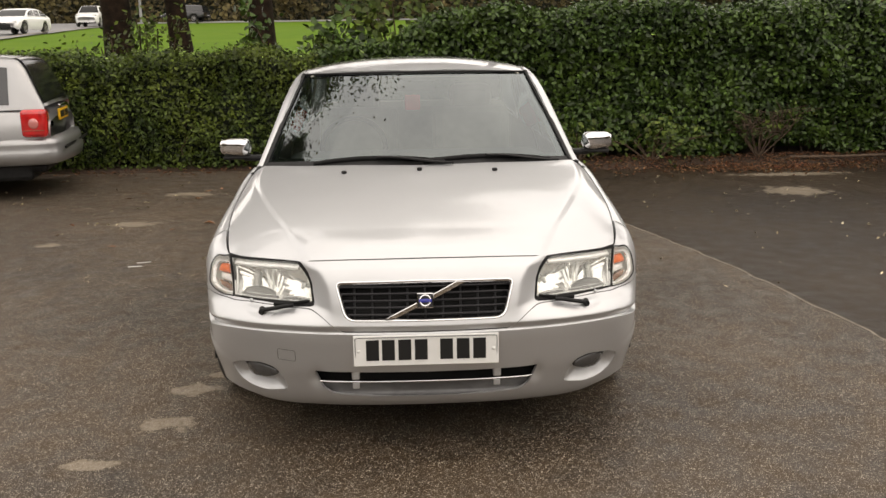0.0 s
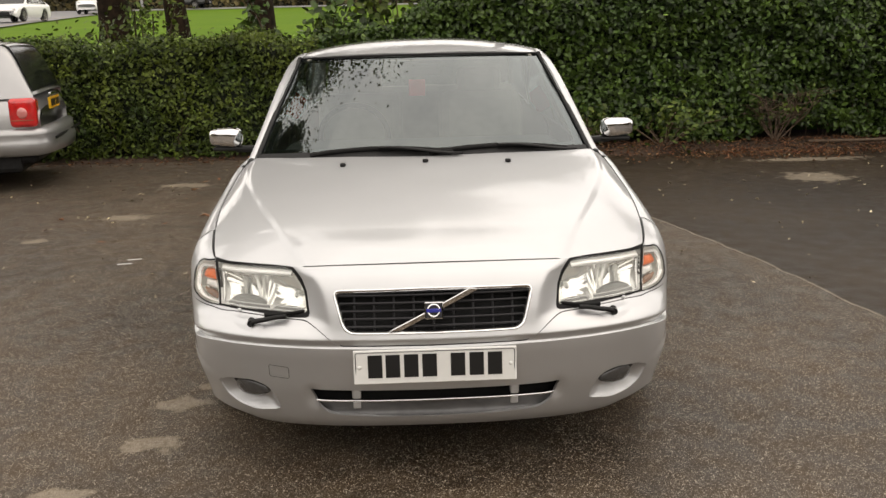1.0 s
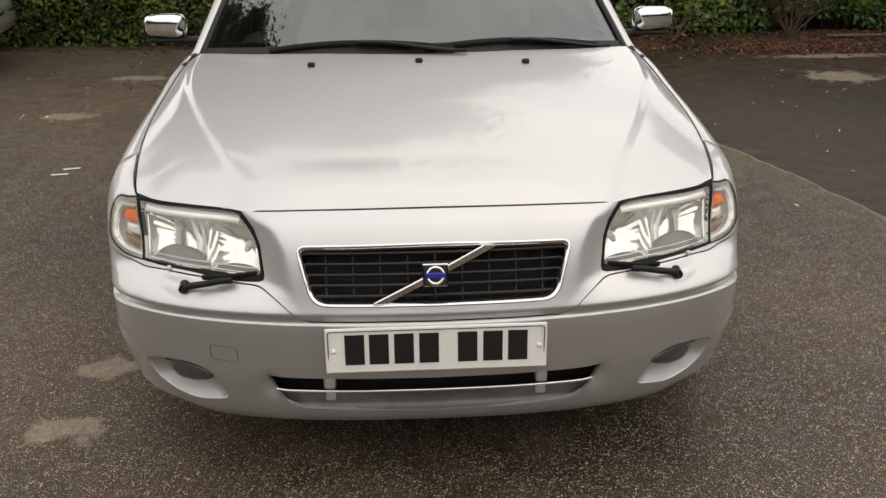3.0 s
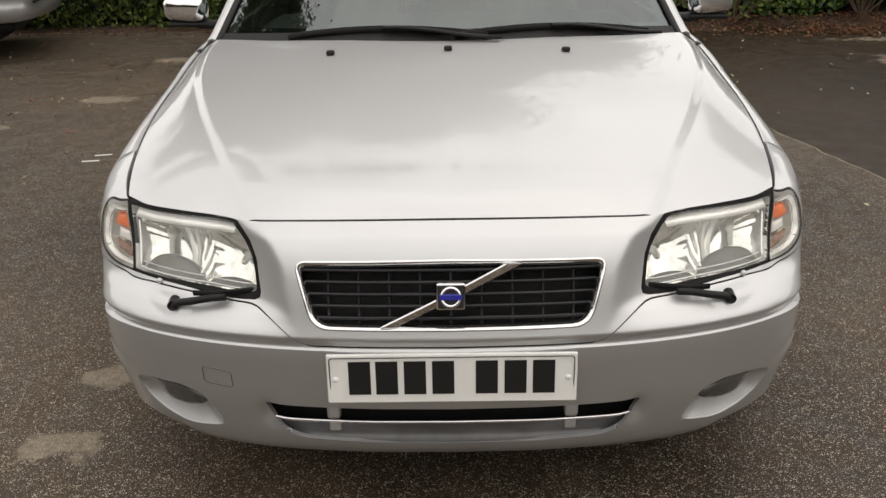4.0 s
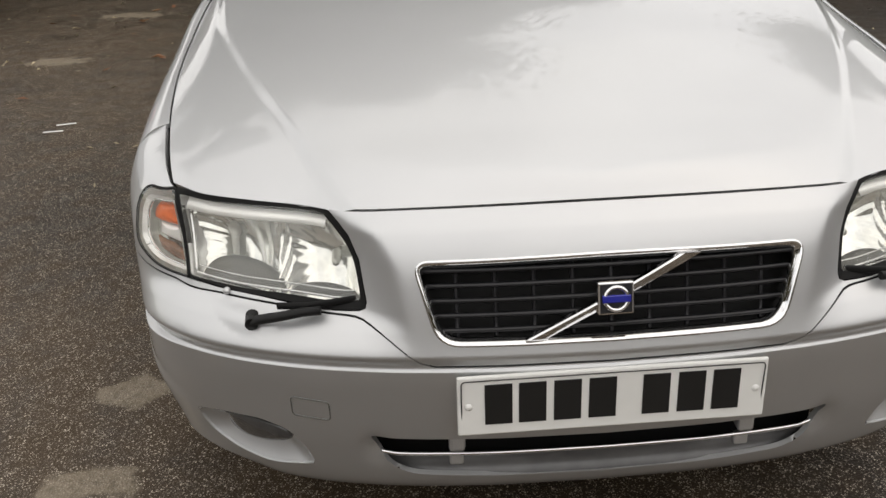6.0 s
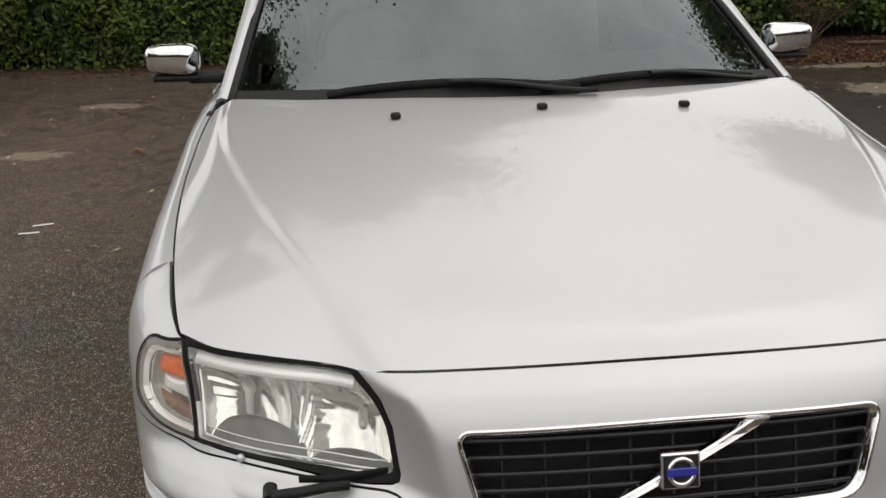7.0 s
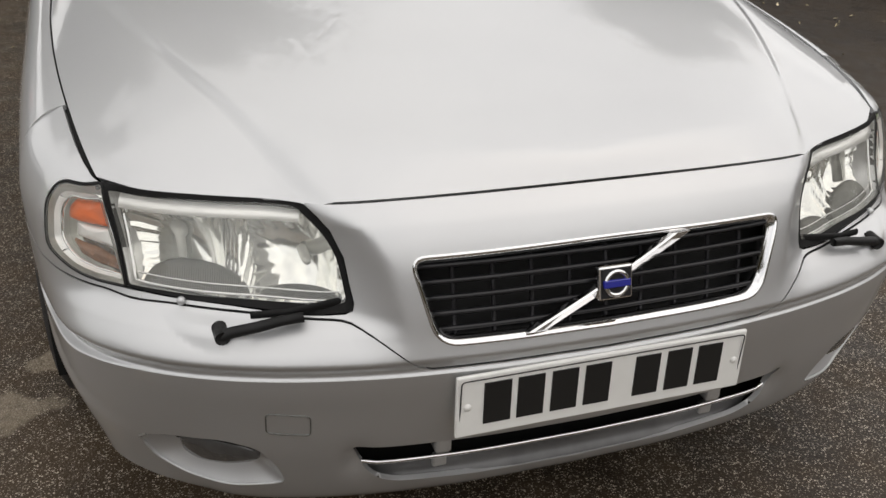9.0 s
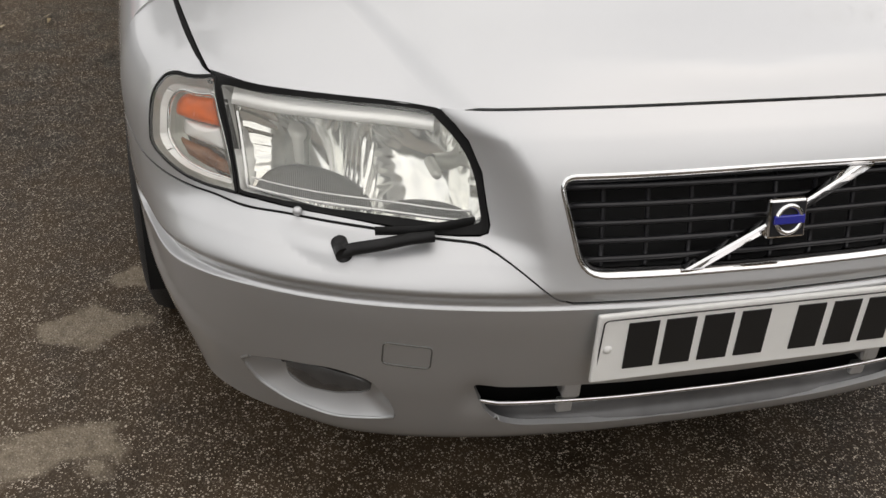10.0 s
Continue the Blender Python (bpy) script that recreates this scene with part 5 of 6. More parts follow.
sprinkle("leaf_litter", 3600, lambda r: ((r.gauss(4.3, 0.7), r.gauss(7.45, 0.22)) if r.random() < 0.3 else (r.uniform(1.2, 6.6), 8.3 - abs(r.gauss(0, 0.5)))), DEAD_LEAF, 5, "red-brown dead leaves drifted along the hedge foot", "leaves", (0.025, 0.058), 0.012, over=bank_h)
sprinkle("leaf_litter", 500, lambda r: (r.uniform(-8, 1.2), 8.3 - abs(r.gauss(0, 0.35))), DEAD_LEAF, 6, "scattered brown leaves along the hedge foot", "leaves", (0.03, 0.07), 0.012)
sprinkle("fallen_leaves", 280, lambda r: (r.uniform(-4.5, -1.2) if r.random() < 0.45 else r.uniform(1.6, 6.5), r.uniform(2.2, 8.0)), PALE_LEAF, 7, "pale leaves scattered over the tarmac", "leaves", (0.016, 0.044), 0.006)
sprinkle("fallen_leaves", 14, lambda r: (r.uniform(-3.0, -1.4), r.uniform(3.0, 8)), DEAD_LEAF, 8, "few orange leaves on the tarmac", "leaves", (0.06, 0.10), 0.01)
for x, y, turn_ in ((-2.0, 3.19, 8), (-1.97, 3.31, 14)):
    strip_ = part("paper_strip", box((0.095, 0.016, 0.003), (x, y, 0.0085), 0.001, Matrix.Rotation(radians(turn_), 3, "Z")), PLATE_WHITE)
    tagged(strip_, "thin white paper strip lying on the tarmac", "paper strip", "paper strips on the tarmac")
sprinkle("fallen_leaves", 3, lambda r: (-2.18 + r.gauss(0, 0.02), 6.05 + r.gauss(0, 0.02)), DEAD_LEAF, 9, "large orange leaf on the tarmac", "leaves", (0.08, 0.11), 0.01)
sheet("soil_bank", np.linspace(1.0, 9.5, 30), np.linspace(7.35, 9.2, 10), SOIL, 0.0, "bare brown soil strip under the laurel hedge", "soil", height=bank_h)
sheet("soil_bank", np.linspace(-11, 1.0, 30), np.linspace(7.9, 9.2, 8), SOIL, 0.0, "bare brown soil strip under the privet hedge", "soil", height=lambda x, y: -0.02 + 0.06 * float(smooth(8.0, 8.5, y + 0.08 * math.sin(x * 3.1))))
# raised broken edge where the two tarmacs meet
pts = [(x, y, 0.004) for x, y in apron[3:3 + 70]]
tube("kerb_edge", pts, 0.008, DIRT, None, seg=6, flat=0.45, shade=False)
tagged(bpy.data.objects["kerb_edge"], "low worn tarmac lip where two surfaces meet", "kerb", kind="structure")


# ---- hedges ----
def leaves(blocks, seed, size, droop=0.35, ratio=0.42, tilt=0.8):
    """Leaf blades scattered over (count, sampler) blocks; sampler gives a place and an outward way."""
    r = random.Random(seed)
    V, F = [], []
    for count, sampler in blocks:
        for _ in range(count):
            p, n = sampler(r)
            n = (Vector(n) + Vector((r.gauss(0, tilt), r.gauss(0, tilt), r.gauss(0.25, tilt)))).normalized()
            t = n.cross(Vector((r.gauss(0, 1), r.gauss(0, 1), r.gauss(0, 1)))).normalized()
            L = size * r.uniform(0.6, 1.25)
            s = n.cross(t) * (L * ratio * 0.5)
            p = Vector(p)
            k = len(V)
            V += [p, p + t * L * 0.35 + s, p + t * L * 0.4 - n * L * 0.04, p + t * L * 0.35 - s, p + t * L * 0.75 + s * 0.7 - n * L * droop * 0.2, p + t * L * 0.75 - s * 0.7 - n * L * droop * 0.2, p + t * L - n * L * droop * 0.4]
            F += [(k, k + 1, k + 2), (k, k + 2, k + 3), (k + 1, k + 4, k + 2), (k + 2, k + 5, k + 3), (k + 4, k + 6, k + 2), (k + 2, k + 6, k + 5)]
    return V, F


def bulge(x, z, seed, amp):
    return 0.55 * amp * noise.noise(Vector((x * 6.5, z * 6.5, seed + 3))) + amp * noise.noise(Vector((x * 0.9, z * 1.4, seed))) + amp * 0.6 * noise.noise(Vector((x * 2.6, z * 2.9, seed + 7)))


def hedge(x0, x1, y_front, depth, height, base, leaf_mat, leaf_size, density, seed, label, tips):
    """A clipped hedge: core coloured near-black as the shade within, leaf blades over the face and top, pale shoot
    tips, bare stems low down.
    """
    h = empty("hedge", label, "hedge", at=((x0 + x1) / 2, y_front + depth / 2, 0))
    inv = Matrix.Translation((-(x0 + x1) / 2, -(y_front + depth / 2), 0))
    nx, nz = int((x1 - x0) / 0.2), 12
    V, F = [], []
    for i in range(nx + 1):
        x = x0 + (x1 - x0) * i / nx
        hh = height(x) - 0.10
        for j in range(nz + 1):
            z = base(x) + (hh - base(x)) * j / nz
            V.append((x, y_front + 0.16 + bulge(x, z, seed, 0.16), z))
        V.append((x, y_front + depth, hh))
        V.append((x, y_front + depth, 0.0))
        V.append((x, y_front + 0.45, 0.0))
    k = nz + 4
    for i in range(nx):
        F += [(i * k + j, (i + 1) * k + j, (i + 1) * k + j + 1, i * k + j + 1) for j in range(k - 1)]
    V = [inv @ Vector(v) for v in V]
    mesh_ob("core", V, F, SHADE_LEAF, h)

    def face(r):
        x = r.uniform(x0, x1)
        z = r.uniform(base(x) - 0.05, height(x))
        return (x, y_front + bulge(x, z, seed, 0.16) + r.uniform(-0.06, 0.16), z), (0, -1, 0.25)

    def top(r):
        x = r.uniform(x0, x1)
        return (x, y_front + r.uniform(0, depth), height(x) + r.gauss(-0.02, 0.05)), (0, -0.2, 1)

    n_face, n_top = int((x1 - x0) * 1.6 * density), int((x1 - x0) * depth * density * 0.7)
    V, F = leaves([(n_face, face), (n_top, top)], seed, leaf_size, ratio=0.52)
    tagged(mesh_ob("leaves", [inv @ v for v in V], F, leaf_mat, h, shade=False), kind="stuff")
    V, F = leaves([(int(tips * (x1 - x0)), top), (int(tips * 0.25 * (x1 - x0)), face)], seed + 1, leaf_size * 1.1)
    tagged(mesh_ob("young_leaves", [inv @ v for v in V], F, FRESH, h, "pale green young shoots", shade=False), kind="stuff")
    V, F = [], []
    r = random.Random(seed + 2)
    for _ in range(int((x1 - x0) * 9)):
        x, y = r.uniform(x0, x1), y_front + r.uniform(0.15, 0.5)
        pts = [Vector((x, y, 0)), Vector((x + r.gauss(0, 0.06), y + r.gauss(-0.03, 0.06), 0.25)), Vector((x + r.gauss(0, 0.14), y + r.gauss(-0.05, 0.08), 0.6))]
        v, f = tube(None, pts, r.uniform(0.006, 0.014), None, seg=5)
        F += [tuple(i + len(V) for i in q) for q in f]
        V += v
    tagged(mesh_ob("stem", [inv @ v for v in V], F, TWIG, h, "bare brown stems"), kind="stuff")
    return h


hedge(-11.0, -0.9, 8.35, 1.3, lambda x: 1.40 + 0.03 * math.sin(x * 2.1) + 0.04 * math.sin(x * 5.3), lambda x: 0.10, PRIVET, 0.058, 1700, 11,
      "dense clipped dark green privet hedge along the car park", 60)
hedge(-1.1, 9.5, 8.3, 1.6, lambda x: 1.44 + 0.46 * float(smooth(-1.0, 1.2, x)) + 0.05 * math.sin(x * 2.7) + 0.04 * math.sin(x * 6.1), lambda x: 0.20 + 0.1 * math.sin(x * 3), LAUREL, 0.074, 2300, 21,
      "tall glossy dark green laurel hedge with bare stems low down", 16)


# ---- trees ----
def limb_mesh(V, F, pts, r0, r1, seg=9, rough=0.0, r=None):
    n = len(pts)
    base = len(V)
    for i, p in enumerate(pts):
        d = (pts[min(n - 1, i + 1)] - pts[max(0, i - 1)]).normalized()
        s = d.cross(Vector((0, 1, 0.1))).normalized()
        t = s.cross(d)
        rad = r0 + (r1 - r0) * (i / (n - 1)) ** 0.8
        for k in range(seg):
            q = 2 * math.pi * k / seg
            w = 1 + rough * noise.noise(p * 2.0 + Vector((math.cos(q) * 2, math.sin(q) * 2, 0)))
            V.append(p + (s * math.cos(q) + t * math.sin(q)) * rad * w)
    for i in range(n - 1):
        F += [(base + i * seg + k, base + i * seg + (k + 1) % seg, base + (i + 1) * seg + (k + 1) % seg, base + (i + 1) * seg + k) for k in range(seg)]


def tree(at, height, girth, lean, crown_r, seed, label, leaf_size=0.17, count=11000, clear=4.0, leaf=None, sway=-0.2):
    t = empty("tree", label, "tree", "tall trees", at=at)
    r = random.Random(seed)
    V, F = [], []
    path = [Vector((lean[0] * min(z, 5) + 0.08 * math.sin(z + seed) + sway * max(0.0, z - 4), lean[1] * min(z, 5), z)) for z in np.linspace(-0.3, height * 0.75, 14)]
    limb_mesh(V, F, path, girth * 1.15, girth * 0.3, 14, 0.25)
    ends = []
    for i in range(13):
        z = clear + (height * 0.75 - clear) * i / 12
        p = Vector((lean[0] * min(z, 5) + sway * max(0.0, z - 4), lean[1] * min(z, 5), z))
        q = r.uniform(0, 6.28)
        L = crown_r * r.uniform(0.5, 1.0) * (1 - 0.35 * i / 12)
        e = p + Vector((math.cos(q) * L, math.sin(q) * L, L * r.uniform(0.1, 0.7)))
        m = (p + e) / 2 + Vector((0, 0, 0.25))
        limb_mesh(V, F, [p, m, e], girth * 0.3, 0.02, 7)
        ends += [(m, L * 0.45), (e, L * 0.5), ((m + e) / 2, L * 0.45)]
    ends.append((path[-1], crown_r * 0.6))
    mesh_ob("trunk", V, F, BARK, t)

    def crown(rr):
        c, s = rr.choice(ends)
        d = Vector((rr.gauss(0, 1), rr.gauss(0, 1), rr.gauss(0, 0.7)))
        return c + d * s * 0.55, (0, 0, 1)
    V, F = leaves([(count, crown)], seed + 5, leaf_size, tilt=1.2, ratio=0.6)
    tagged(mesh_ob("crown", V, F, leaf or CROWN_LEAF, t, shade=False), kind="stuff")
    return t


tree((-5.13, 13.5, 0.15), 19, 0.27, (-0.03, 0.0), 3.5, 31, "tall tree with a thick dark brown trunk behind the hedge", leaf_size=0.16, count=60000, sway=-0.42)
tree((-4.12, 13.6, 0.15), 12.4, 0.21, (-0.01, 0.0), 3.6, 32, "tall tree with a dark brown trunk behind the hedge", leaf_size=0.13, count=32000, sway=-0.05)
tree((-2.75, 13.5, 0.15), 12.6, 0.25, (0.09, 0.02), 4.4, 33, "tall tree with a leaning dark trunk behind the hedge", leaf_size=0.13, count=46000, clear=4.8, sway=0.27)
tree((11.2, 14.8, 0.2), 12.6, 0.26, (0.0, 0.0), 3.2, 34, "tall leafy tree behind the laurel hedge", leaf_size=0.13, count=40000, clear=6.4, sway=0.05)
tree((1.9, 14.4, 0.15), 9.6, 0.16, (0.0, 0.0), 2.7, 35, "bushy tree behind the laurel hedge", leaf_size=0.12, count=42000, clear=4.2, sway=0.05)


def shrub(at, height, seed, label, mat, size, count, spread, group="shrubs above the hedge"):
    s = empty("shrub", label, "shrub", group, at=at)
    r = random.Random(seed)
    V, F, ends = [], [], []
    for _ in range(12):
        e = Vector((r.gauss(0, spread), r.gauss(0, 0.3), height * r.uniform(0.6, 1)))
        pts = [Vector((0, 0, 0)), e * 0.5 + Vector((r.gauss(0, 0.1), 0, 0.1)), e]
        v, f = tube(None, pts, 0.01, None, seg=5)
        F += [tuple(i + len(V) for i in q) for q in f]
        V += v
        ends += [pts[1] * 0.4 + e * 0.6, e, pts[1] * 0.15 + e * 0.85]
    mesh_ob("stem", V, F, TWIG, s)

    def pl(rr):
        c = rr.choice(ends)
        return c + Vector((rr.gauss(0, 0.11), rr.gauss(0, 0.11), rr.gauss(0, 0.11))), (0, -0.6, 0.6)
    V, F = leaves([(count, pl)], seed + 3, size, ratio=0.6)
    tagged(mesh_ob("foliage", V, F, mat, s, shade=False), kind="stuff")
    return s


shrub((-3.75, 10.6, 0.0), 2.0, 41, "sparse broad-leaved sapling rising above the hedge", PRIVET, 0.085, 520, 0.36)
shrub((-4.6, 10.8, 0.0), 1.85, 42, "sparse broad-leaved sapling rising above the hedge", PRIVET, 0.085, 300, 0.25)
shrub((-1.4, 9.9, 0.0), 2.1, 43, "leafy green shrub behind the hedge", LAUREL, 0.12, 700, 0.6)
shrub((0.1, 10.0, 0.0), 2.5, 44, "leafy green shrub behind the hedge", PRIVET, 0.12, 900, 0.7)



def twig_bush(at, height, seed, label):
    """A leafless bush: forking bare twigs from one foot, a few leaves left."""
    s = empty("bare_bush", label, "bush", at=at)
    r = random.Random(seed)
    V, F, ends = [], [], []
    for _ in range(16):
        q, h = r.uniform(0, 6.28), height * r.uniform(0.5, 1.0)
        tip = Vector((math.cos(q) * h * 0.75, math.sin(q) * 0.25 - 0.1, h))
        mid = tip * 0.5 + Vector((r.gauss(0, 0.06), r.gauss(0, 0.05), r.gauss(0.03, 0.04)))
        for pts, rad in [((Vector((0, 0, 0)), mid, tip), r.uniform(0.006, 0.011))] + [((p0 := mid.lerp(tip, r.uniform(0, 0.7)), p0 + Vector((r.gauss(0, 0.10), r.gauss(0, 0.08), r.uniform(0.02, 0.16))), p0 + Vector((r.gauss(0, 0.2), r.gauss(-0.05, 0.1), r.uniform(0.0, 0.25)))), 0.004) for _ in range(4)]:
            v, f = tube(None, list(pts), rad, None, seg=5)
            F += [tuple(i + len(V) for i in k) for k in f]
            V += v
            ends.append(pts[-1])
    mesh_ob("branch", V, F, TWIG, s)
    V, F = leaves([(90, lambda rr: (rr.choice(ends) + Vector((rr.gauss(0, 0.05), rr.gauss(0, 0.05), rr.gauss(-0.05, 0.05))), (0, -0.6, 0.6)))], seed + 3, 0.07, ratio=0.5)
    tagged(mesh_ob("foliage", V, F, PRIVET, s, shade=False), kind="stuff")
    return s


twig_bush((4.35, 8.15, 0.03), 0.68, 51, "bare brown twiggy bush at the foot of the hedge")
shrub((3.0, 8.15, 0.0), 0.5, 45, "low leafy shoots at the foot of the hedge", PRIVET, 0.07, 420, 0.3, "low shoots at the hedge foot")
shrub((2.1, 8.2, 0.0), 0.42, 46, "low leafy shoots at the foot of the hedge", PRIVET, 0.07, 300, 0.22, "low shoots at the hedge foot")
tube("fallen_branch", [(4.7, 8.0, 0.06), (5.3, 7.85, 0.075), (5.9, 7.95, 0.07), (6.4, 8.1, 0.10)], 0.02, TWIG, None, seg=7)
tagged(bpy.data.objects["fallen_branch"], "grey-brown fallen branch lying under the hedge", "branch")

# far woods beyond the road: uneven masses of foliage
r0 = random.Random(77)
clumps = [(Vector((r0.uniform(-75, 60), r0.uniform(88, 104), 3.4 + r0.uniform(0, 1) ** 1.3 * 14)), r0.uniform(1.2, 3.0)) for _ in range(420)]


def wood(rr):
    c, s = rr.choice(clumps)
    return c + Vector((rr.gauss(0, 1), rr.gauss(0, 0.6), rr.gauss(0, 0.8))) * s * 0.7, (0, -1, 0.4)


V, F = leaves([(62000, wood)], 78, 0.5, ratio=0.7)
tagged(mesh_ob("far_woods", V, F, WOOD_LEAF, shade=False), "distant olive and brown autumn woodland", "woodland", kind="stuff")
# unseen foliage added behind and beside the camera, darkens the paint's horizon reflections
clumps = [(Vector((r0.uniform(-45, 45), r0.uniform(-46, -38), r0.uniform(0, 1) ** 1.2 * 7.5)), r0.uniform(1.2, 2.4)) for _ in range(420)]
clumps += [(Vector((sd * r0.uniform(32, 38), r0.uniform(-40, 6), r0.uniform(0, 1) ** 1.2 * 10)), r0.uniform(1.2, 2.4)) for sd in (-1, 1) for _ in range(240)]
V, F = leaves([(26000, wood)], 79, 1.3, ratio=0.7)
tagged(mesh_ob("far_woods", V, F, WOOD_LEAF, shade=False), "unseen line of trees added round the car park to darken low reflections", "woodland", kind="stuff")
# shade between the far trees, put into the colour of a plain sheet
sheet("backdrop", np.linspace(-140, 140, 9), [108, 109, 110], SHADE_LEAF, 0.0, "sheet coloured near-black as the shade deep in the distant woods", "backdrop", height=lambda x, y: 3.0 + 16 * float(smooth(108, 110, y)))


# ---- other cars ----
def loft_car(name, label, paint, at, turn, length, width, height, kind, wheel_r=0.31, hood=0.3, group="parked cars", details=True):
    """A parked car: lofted lower body, glasshouse with windows, wheels, bumpers, lamps. Nose at +y of its own frame, base at its middle."""
    e = empty(name, label, "car", group, at=at)
    e.rotation_euler = (0, 0, radians(turn))
    L, W = length / 2, width / 2
    # stations from tail to nose: y, shoulder height, half width
    if kind == "estate":
        top = herm([-L, -L * 0.97, -L * 0.3, L * 0.35, L * 0.8, L], [0.80, 0.93, 0.93, 0.93, 0.78, 0.60])
        roof_pts = herm([-L * 0.985, -L * 0.875, -L * 0.3, 0.05, L * 0.12, L * 0.43], [0.95, height - 0.06, height, height - 0.02, height - 0.06, 0.93])
        g0, g1 = -L * 0.985, L * 0.43
    elif kind == "suv":
        top = herm([-L, -L * 0.95, 0, L * 0.4, L * 0.9, L], [0.9, 1.05, 1.06, 1.05, 0.95, 0.7])
        roof_pts = herm([-L * 0.97, -L * 0.85, -L * 0.3, 0.1, L * 0.2, L * 0.48], [1.06, height - 0.06, height, height - 0.03, height - 0.08, 1.05])
        g0, g1 = -L * 0.97, L * 0.48
    else:
        top = herm([-L, -L * 0.9, 0, L * 0.4, L * 0.9, L], [0.78, 0.90, 0.88, 0.86, 0.68, 0.5])
        roof_pts = herm([-L * 0.85, -L * 0.4, -L * 0.1, L * 0.05, L * 0.45], [0.90, height - 0.03, height, height - 0.03, 0.86])
        g0, g1 = -L * 0.85, L * 0.45
    hw = herm([-L, -L * 0.9, -L * 0.5, L * 0.5, L * 0.88, L], [W * (0.90 if kind == 'estate' else 0.80), W * 0.97, W, W, W * 0.92, W * 0.72])
    ys = np.linspace(-L, L, 61)
    cut = (-L * 0.56, L * 0.58)
    V, F, n = [], [], 0
    for y in ys:
        w, t = float(hw(y)), float(top(y))
        arch_z = 0.20
        for c in cut:
            if abs(y - c) < wheel_r + 0.05:
                arch_z = max(arch_z, wheel_r + math.sqrt(max(0, (wheel_r + 0.05) ** 2 - (y - c) ** 2)))
        end = float(smooth(L * 0.86, L, abs(y)))
        lo = max(arch_z, (0.36 if kind == "estate" else 0.20) + 0.12 * end)
        sec = [(w * 0.90, lo), (w * 0.985, max(lo + 0.01, 0.34)), (w, max(lo + 0.02, 0.52)), (w * 0.99, max(lo + 0.03, t - 0.17)), (w * 0.955, t - 0.05), (w * 0.87, t - 0.005), (w * 0.5, t + 0.02), (0, t + 0.025)]
        row = [(x, y, z) for x, z in sec] + [(-x, y, z) for x, z in reversed(sec[:-1])]
        n = len(row)
        V += row
    m = len(ys)
    for i in range(m - 1):
        F += [(i * n + k, i * n + k + 1, (i + 1) * n + k + 1, (i + 1) * n + k) for k in range(n - 1)]
    F += [tuple(range(n)), tuple(reversed(range((m - 1) * n, m * n)))]
    mesh_ob("body", V, F, paint, e)
    # glasshouse
    V, F = [], []
    gy = np.concatenate([np.linspace(g0, g0 + 0.42, 15), np.linspace(g0 + 0.5, g1, 24)])
    for y in gy:
        b, t = float(top(y)) - 0.01, float(roof_pts(y))
        t = max(t, b + 0.005)
        k = (t - b) / 0.5
        sec = [(W * 0.90, b), (W * (0.90 - 0.05 * k), b + (t - b) * 0.35), (W * (0.9 - 0.13 * k), b + (t - b) * 0.80), (W * (0.9 - 0.20 * k), b + (t - b) * 0.96), (W * 0.45, t), (0, t + 0.004)]
        V += [(x, y, z) for x, z in sec] + [(-x, y, z) for x, z in reversed(sec[:-1])]
    n = 11
    for i in range(len(gy) - 1):
        F += [(i * n + k, i * n + k + 1, (i + 1) * n + k + 1, (i + 1) * n + k) for k in range(n - 1)]
    mesh_ob("cabin", V, F, paint, e)

    def pane(y0, y1, s, lo=0.10, hi=0.80, cnt=7):
        P, Q = [], []
        for y in np.linspace(y0, y1, cnt):
            b, t = float(top(y)) - 0.01, float(roof_pts(y))
            k = max(0, (t - b)) / 0.5
            for fr in (lo, 0.35, hi):
                x = W * (0.90 - 0.05 * k * fr / 0.35) if fr <= 0.35 else W * (0.9 - 0.05 * k - 0.08 * k * (fr - 0.35) / 0.45)
                P.append(((x + 0.006) * s, y, b + (t - b) * fr))
        for i in range(cnt - 1):
            Q += [(3 * i, 3 * i + 1, 3 * i + 4, 3 * i + 3), (3 * i + 1, 3 * i + 2, 3 * i + 5, 3 * i + 4)]
        mesh_ob("side_window", P, Q, DARK_GLASS, e)
    span = g1 - g0
    for s in (1, -1):
        pane(g0 + span * 0.10, g0 + span * 0.36, s)
        pane(g0 + span * 0.385, g0 + span * 0.60, s)
        pane(g0 + span * 0.62, g0 + span * 0.88, s)

    def end_glass(name_, y0, y1, cnt=6):
        P, Q = [], []
        for y in np.linspace(y0, y1, cnt):
            b, t = float(top(y)) - 0.01, float(roof_pts(y))
            k = max(0.0, (t - b)) / 0.5
            wx = W * ((0.895 - 0.185 * k) if kind == "estate" else (0.88 - 0.20 * k))
            for fx in (-1, -0.5, 0, 0.5, 1):
                P.append((wx * 0.97 * fx, y + (0.02 if y > 0 else -0.02), t + 0.004 - 0.015 * fx * fx))
        for i in range(cnt - 1):
            Q += [(5 * i + j, 5 * i + j + 1, 5 * i + j + 6, 5 * i + j + 5) for j in range(4)]
        mesh_ob(name_, P, Q, TINTED, e)
    end_glass("windscreen", g1 - 0.05, g0 + span * 0.76)
    end_glass("rear_window", g0 + 0.020, g0 + span * (0.090 if kind != "coupe" else 0.3), 12)
    for c in cut:
        for s in (1, -1):
            wheel(e, (s * (W - 0.11), c, wheel_r), s, wheel_r, 0.2, wheel_r * 0.70, 7)
    for s in (1, -1):
        part("headlamp", box((0.34, 0.10, 0.14), (s * W * 0.66, L * 0.93, float(top(L * 0.9)) - 0.10), 0.03), LAMP_GLASS_SOLID, e)
    return e


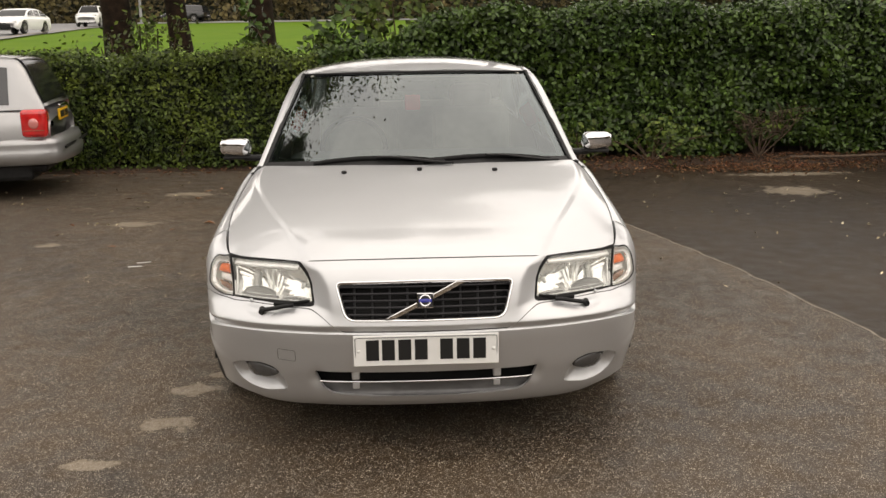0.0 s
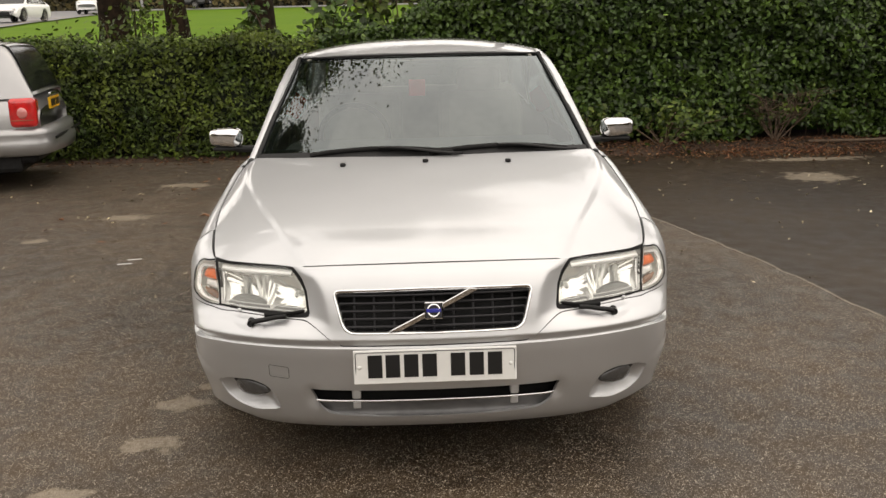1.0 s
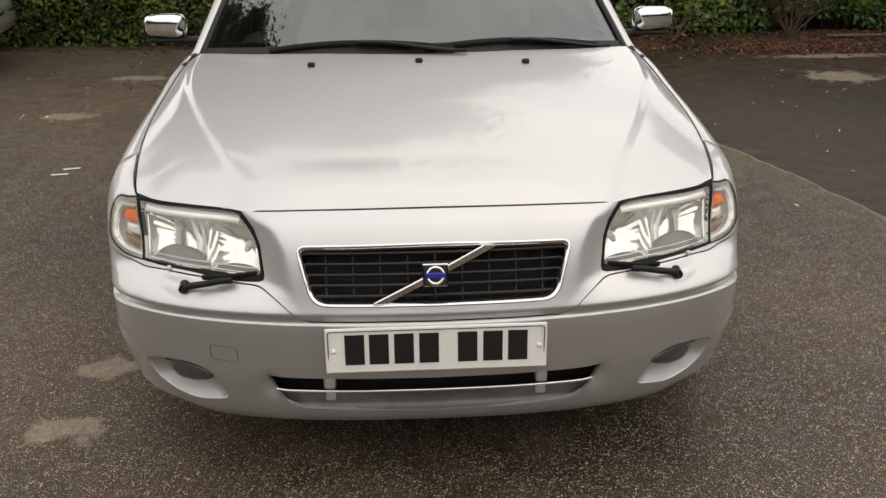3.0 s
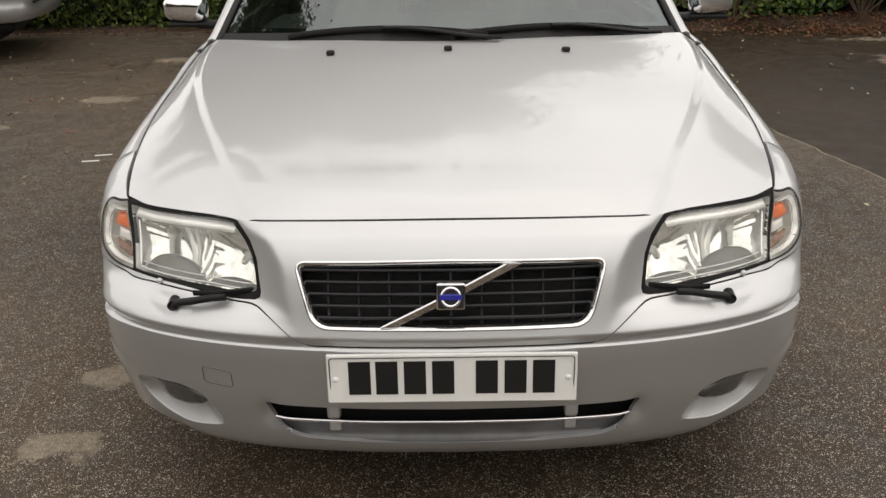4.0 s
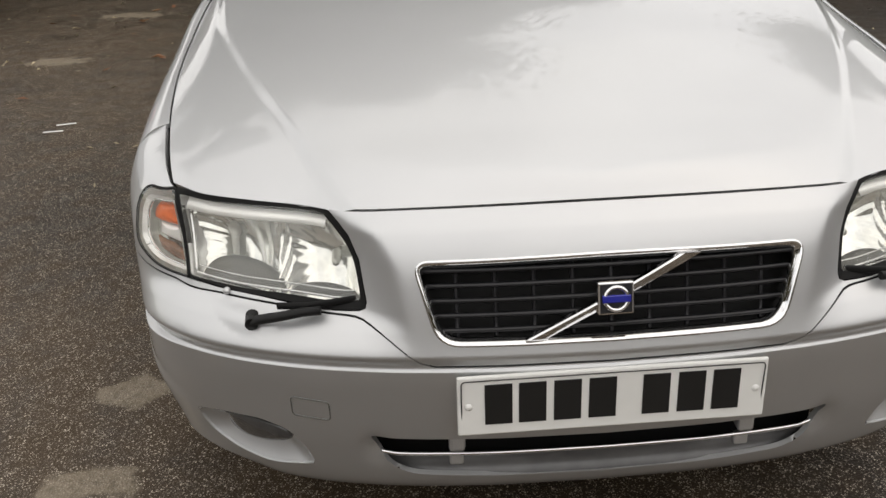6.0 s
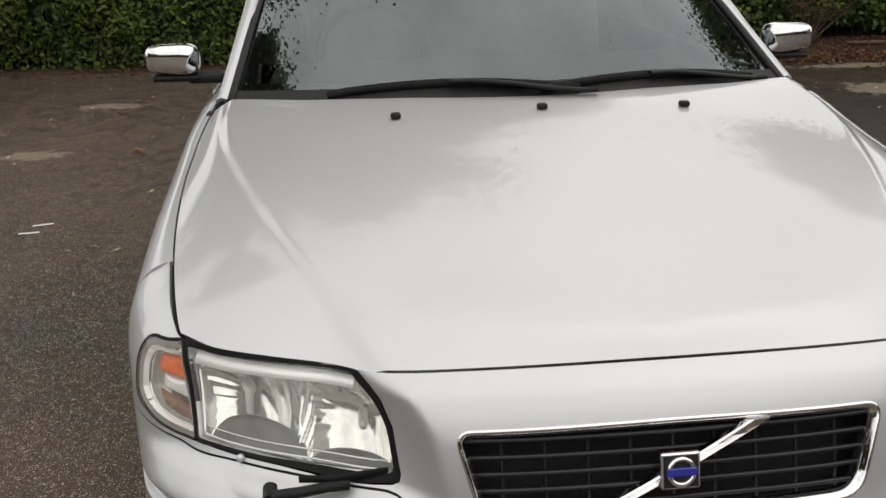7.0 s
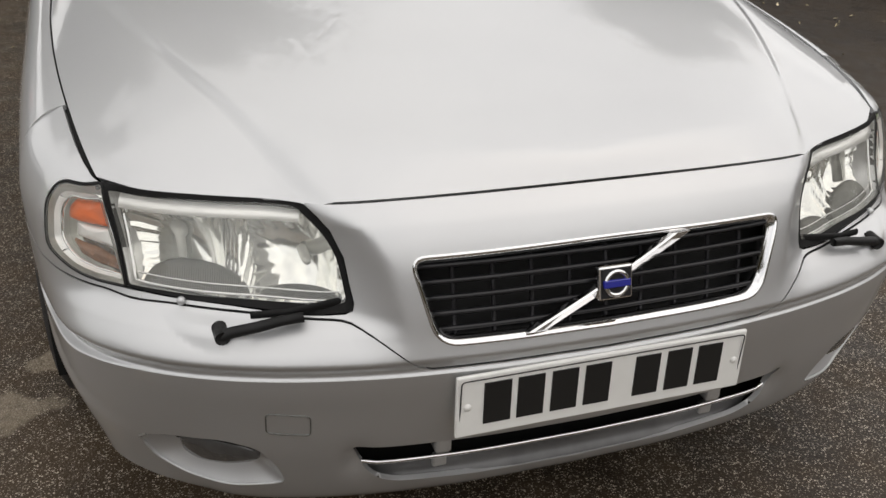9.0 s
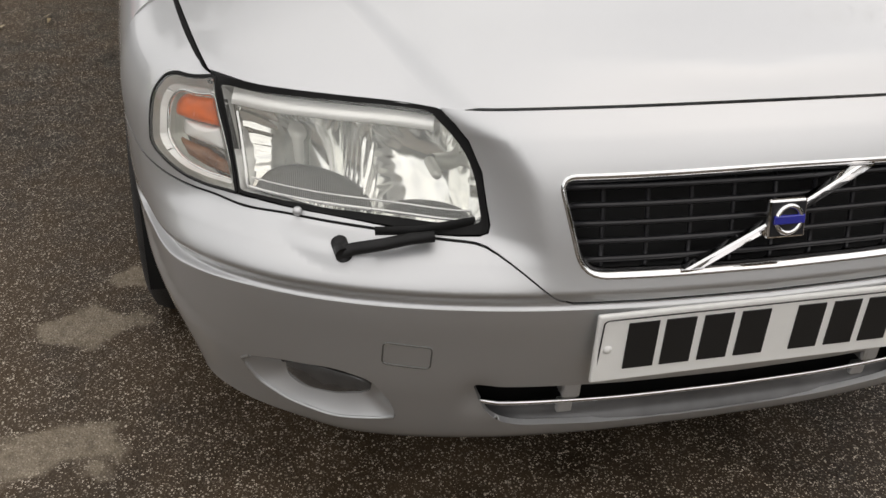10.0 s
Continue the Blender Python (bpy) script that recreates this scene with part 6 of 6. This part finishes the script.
LAMP_GLASS_SOLID = material("pale_lamp", (0.75, 0.76, 0.76), 0.1, 0.3, coat=1.0, vary=0.1)
estate = loft_car("estate_car", "silver estate car with red tail lamps parked by the hedge", ESTATE_PAINT, (-6.12, 6.65, 0), 101, 4.62, 1.72, 1.50, "estate")
# its tail: bumper, lamps, plate, handle (own frame: nose +y, tail -y, near side -x)
TL = -2.31
pts = [(-0.83, TL + 0.55), (-0.84, TL + 0.25), (-0.80, TL + 0.02), (-0.62, TL - 0.06), (-0.3, TL - 0.10), (0, TL - 0.11), (0.3, TL - 0.10), (0.62, TL - 0.06), (0.80, TL + 0.02), (0.84, TL + 0.25), (0.83, TL + 0.55)]
sec = [(-0.03, 0.36), (0.03, 0.38), (0.05, 0.46), (0.045, 0.50), (0.03, 0.545), (0.035, 0.56), (0.03, 0.60), (0.0, 0.63), (-0.08, 0.64)]
V, F, cen = [], [], Vector((0, TL + 0.9))
for x, y in pts:
    d = (Vector((x, y)) - cen).normalized()
    V += [(x + d.x * o, y + d.y * o, z) for o, z in sec]
k = len(sec)
F = [(i * k + m, (i + 1) * k + m, (i + 1) * k + m + 1, i * k + m + 1) for i in range(len(pts) - 1) for m in range(k - 1)]
mesh_ob("rear_bumper", V, F, ESTATE_PAINT, estate)
part("sill", box((1.50, 4.2, 0.22), (0, 0, 0.30), 0.05), BLACK_PLASTIC, estate)
part("bumper_strip", box((1.5, 0.02, 0.03), (0, TL - 0.13, 0.53), 0.008), BLACK_PLASTIC, estate)
part("valance", box((1.45, 0.3, 0.12), (0, TL + 0.22, 0.33), 0.05), BLACK_PLASTIC, estate)
for s in (1, -1):
    tl = part("tail_lamp", box((0.20 if s < 0 else 0.10, 0.25, 0.285), (s * (0.757 if s < 0 else 0.76), TL + (0.135 if s < 0 else 0.20), 0.785), 0.045, seg=4), RED_LENS, estate, "large red tail lamp", shade=True)
    V, F = lathe([(0.0, 0.012), (0.036, 0.010), (0.052, 0.004), (0.056, -0.01)], 20)
    mesh_ob("clear_segment", [(s * (0.858 if s < 0 else 0.812) + s * a_, TL + 0.135 + b_ * 0.9, 0.785 + c_) for a_, b_, c_ in V], F, PINK_LENS, tl, "round pale pink clear segment")
    tube("lamp_groove", [(s * 0.8585, TL + y_, 0.715) for y_ in (0.035, 0.12, 0.245)], 0.004, BROWN_LENS, tl, seg=6)
pl2 = part("number_plate", box((0.52, 0.02, 0.115), (0, TL - 0.015, 0.835), 0.003), PLATE_YELLOW, estate, "yellow number plate with dark bars")
for x in (-0.19, -0.13, -0.07, -0.01, 0.08, 0.14, 0.20):
    part("character_bar", box((0.042, 0.006, 0.07), (x, TL - 0.026, 0.835)), INK, pl2)
part("tailgate_handle", box((0.36, 0.03, 0.03), (0, TL - 0.012, 0.925), 0.008), CHROME, estate)
suv = loft_car("black_car", "black tall car with alloy wheels parked by the hedge", BLACK_PAINT, (6.44, 5.63, 0), 167, 3.70, 1.80, 1.70, "suv", wheel_r=0.32)
coupe = loft_car("white_coupe", "white sports car far off on the road", WHITE_PAINT, (-20.2, 46.3, 2.31), 178, 4.3, 1.8, 1.3, "coupe", group="far cars on the road")
part("front_grille", box((1.1, 0.5, 0.24), (0, 1.92, 0.36), 0.05), BLACK_PLASTIC, coupe)
loft_car("white_suv", "white tall car far off on the road", WHITE_PAINT, (-25.6, 74.0, 3.24), 187, 4.4, 1.85, 1.7, "suv", wheel_r=0.36, group="far cars on the road")
loft_car("dark_car", "dark car far off beyond the lawn", BLACK_PAINT, (-20.2, 83.0, 3.74), 80, 4.2, 1.75, 1.5, "estate", group="far cars on the road")
post = empty("street_lamp", "pale grey slim lamp post by the far road", "lamp post", at=(-23.6, 81.0, 3.4))
tube("pole", [(0, 0, 0), (0, 0, 6.0)], 0.12, ROAD_GREY, post, seg=10)
part("lantern", box((0.3, 0.9, 0.15), (0, -0.4, 6.0), 0.05), WHITE_PAINT, post)
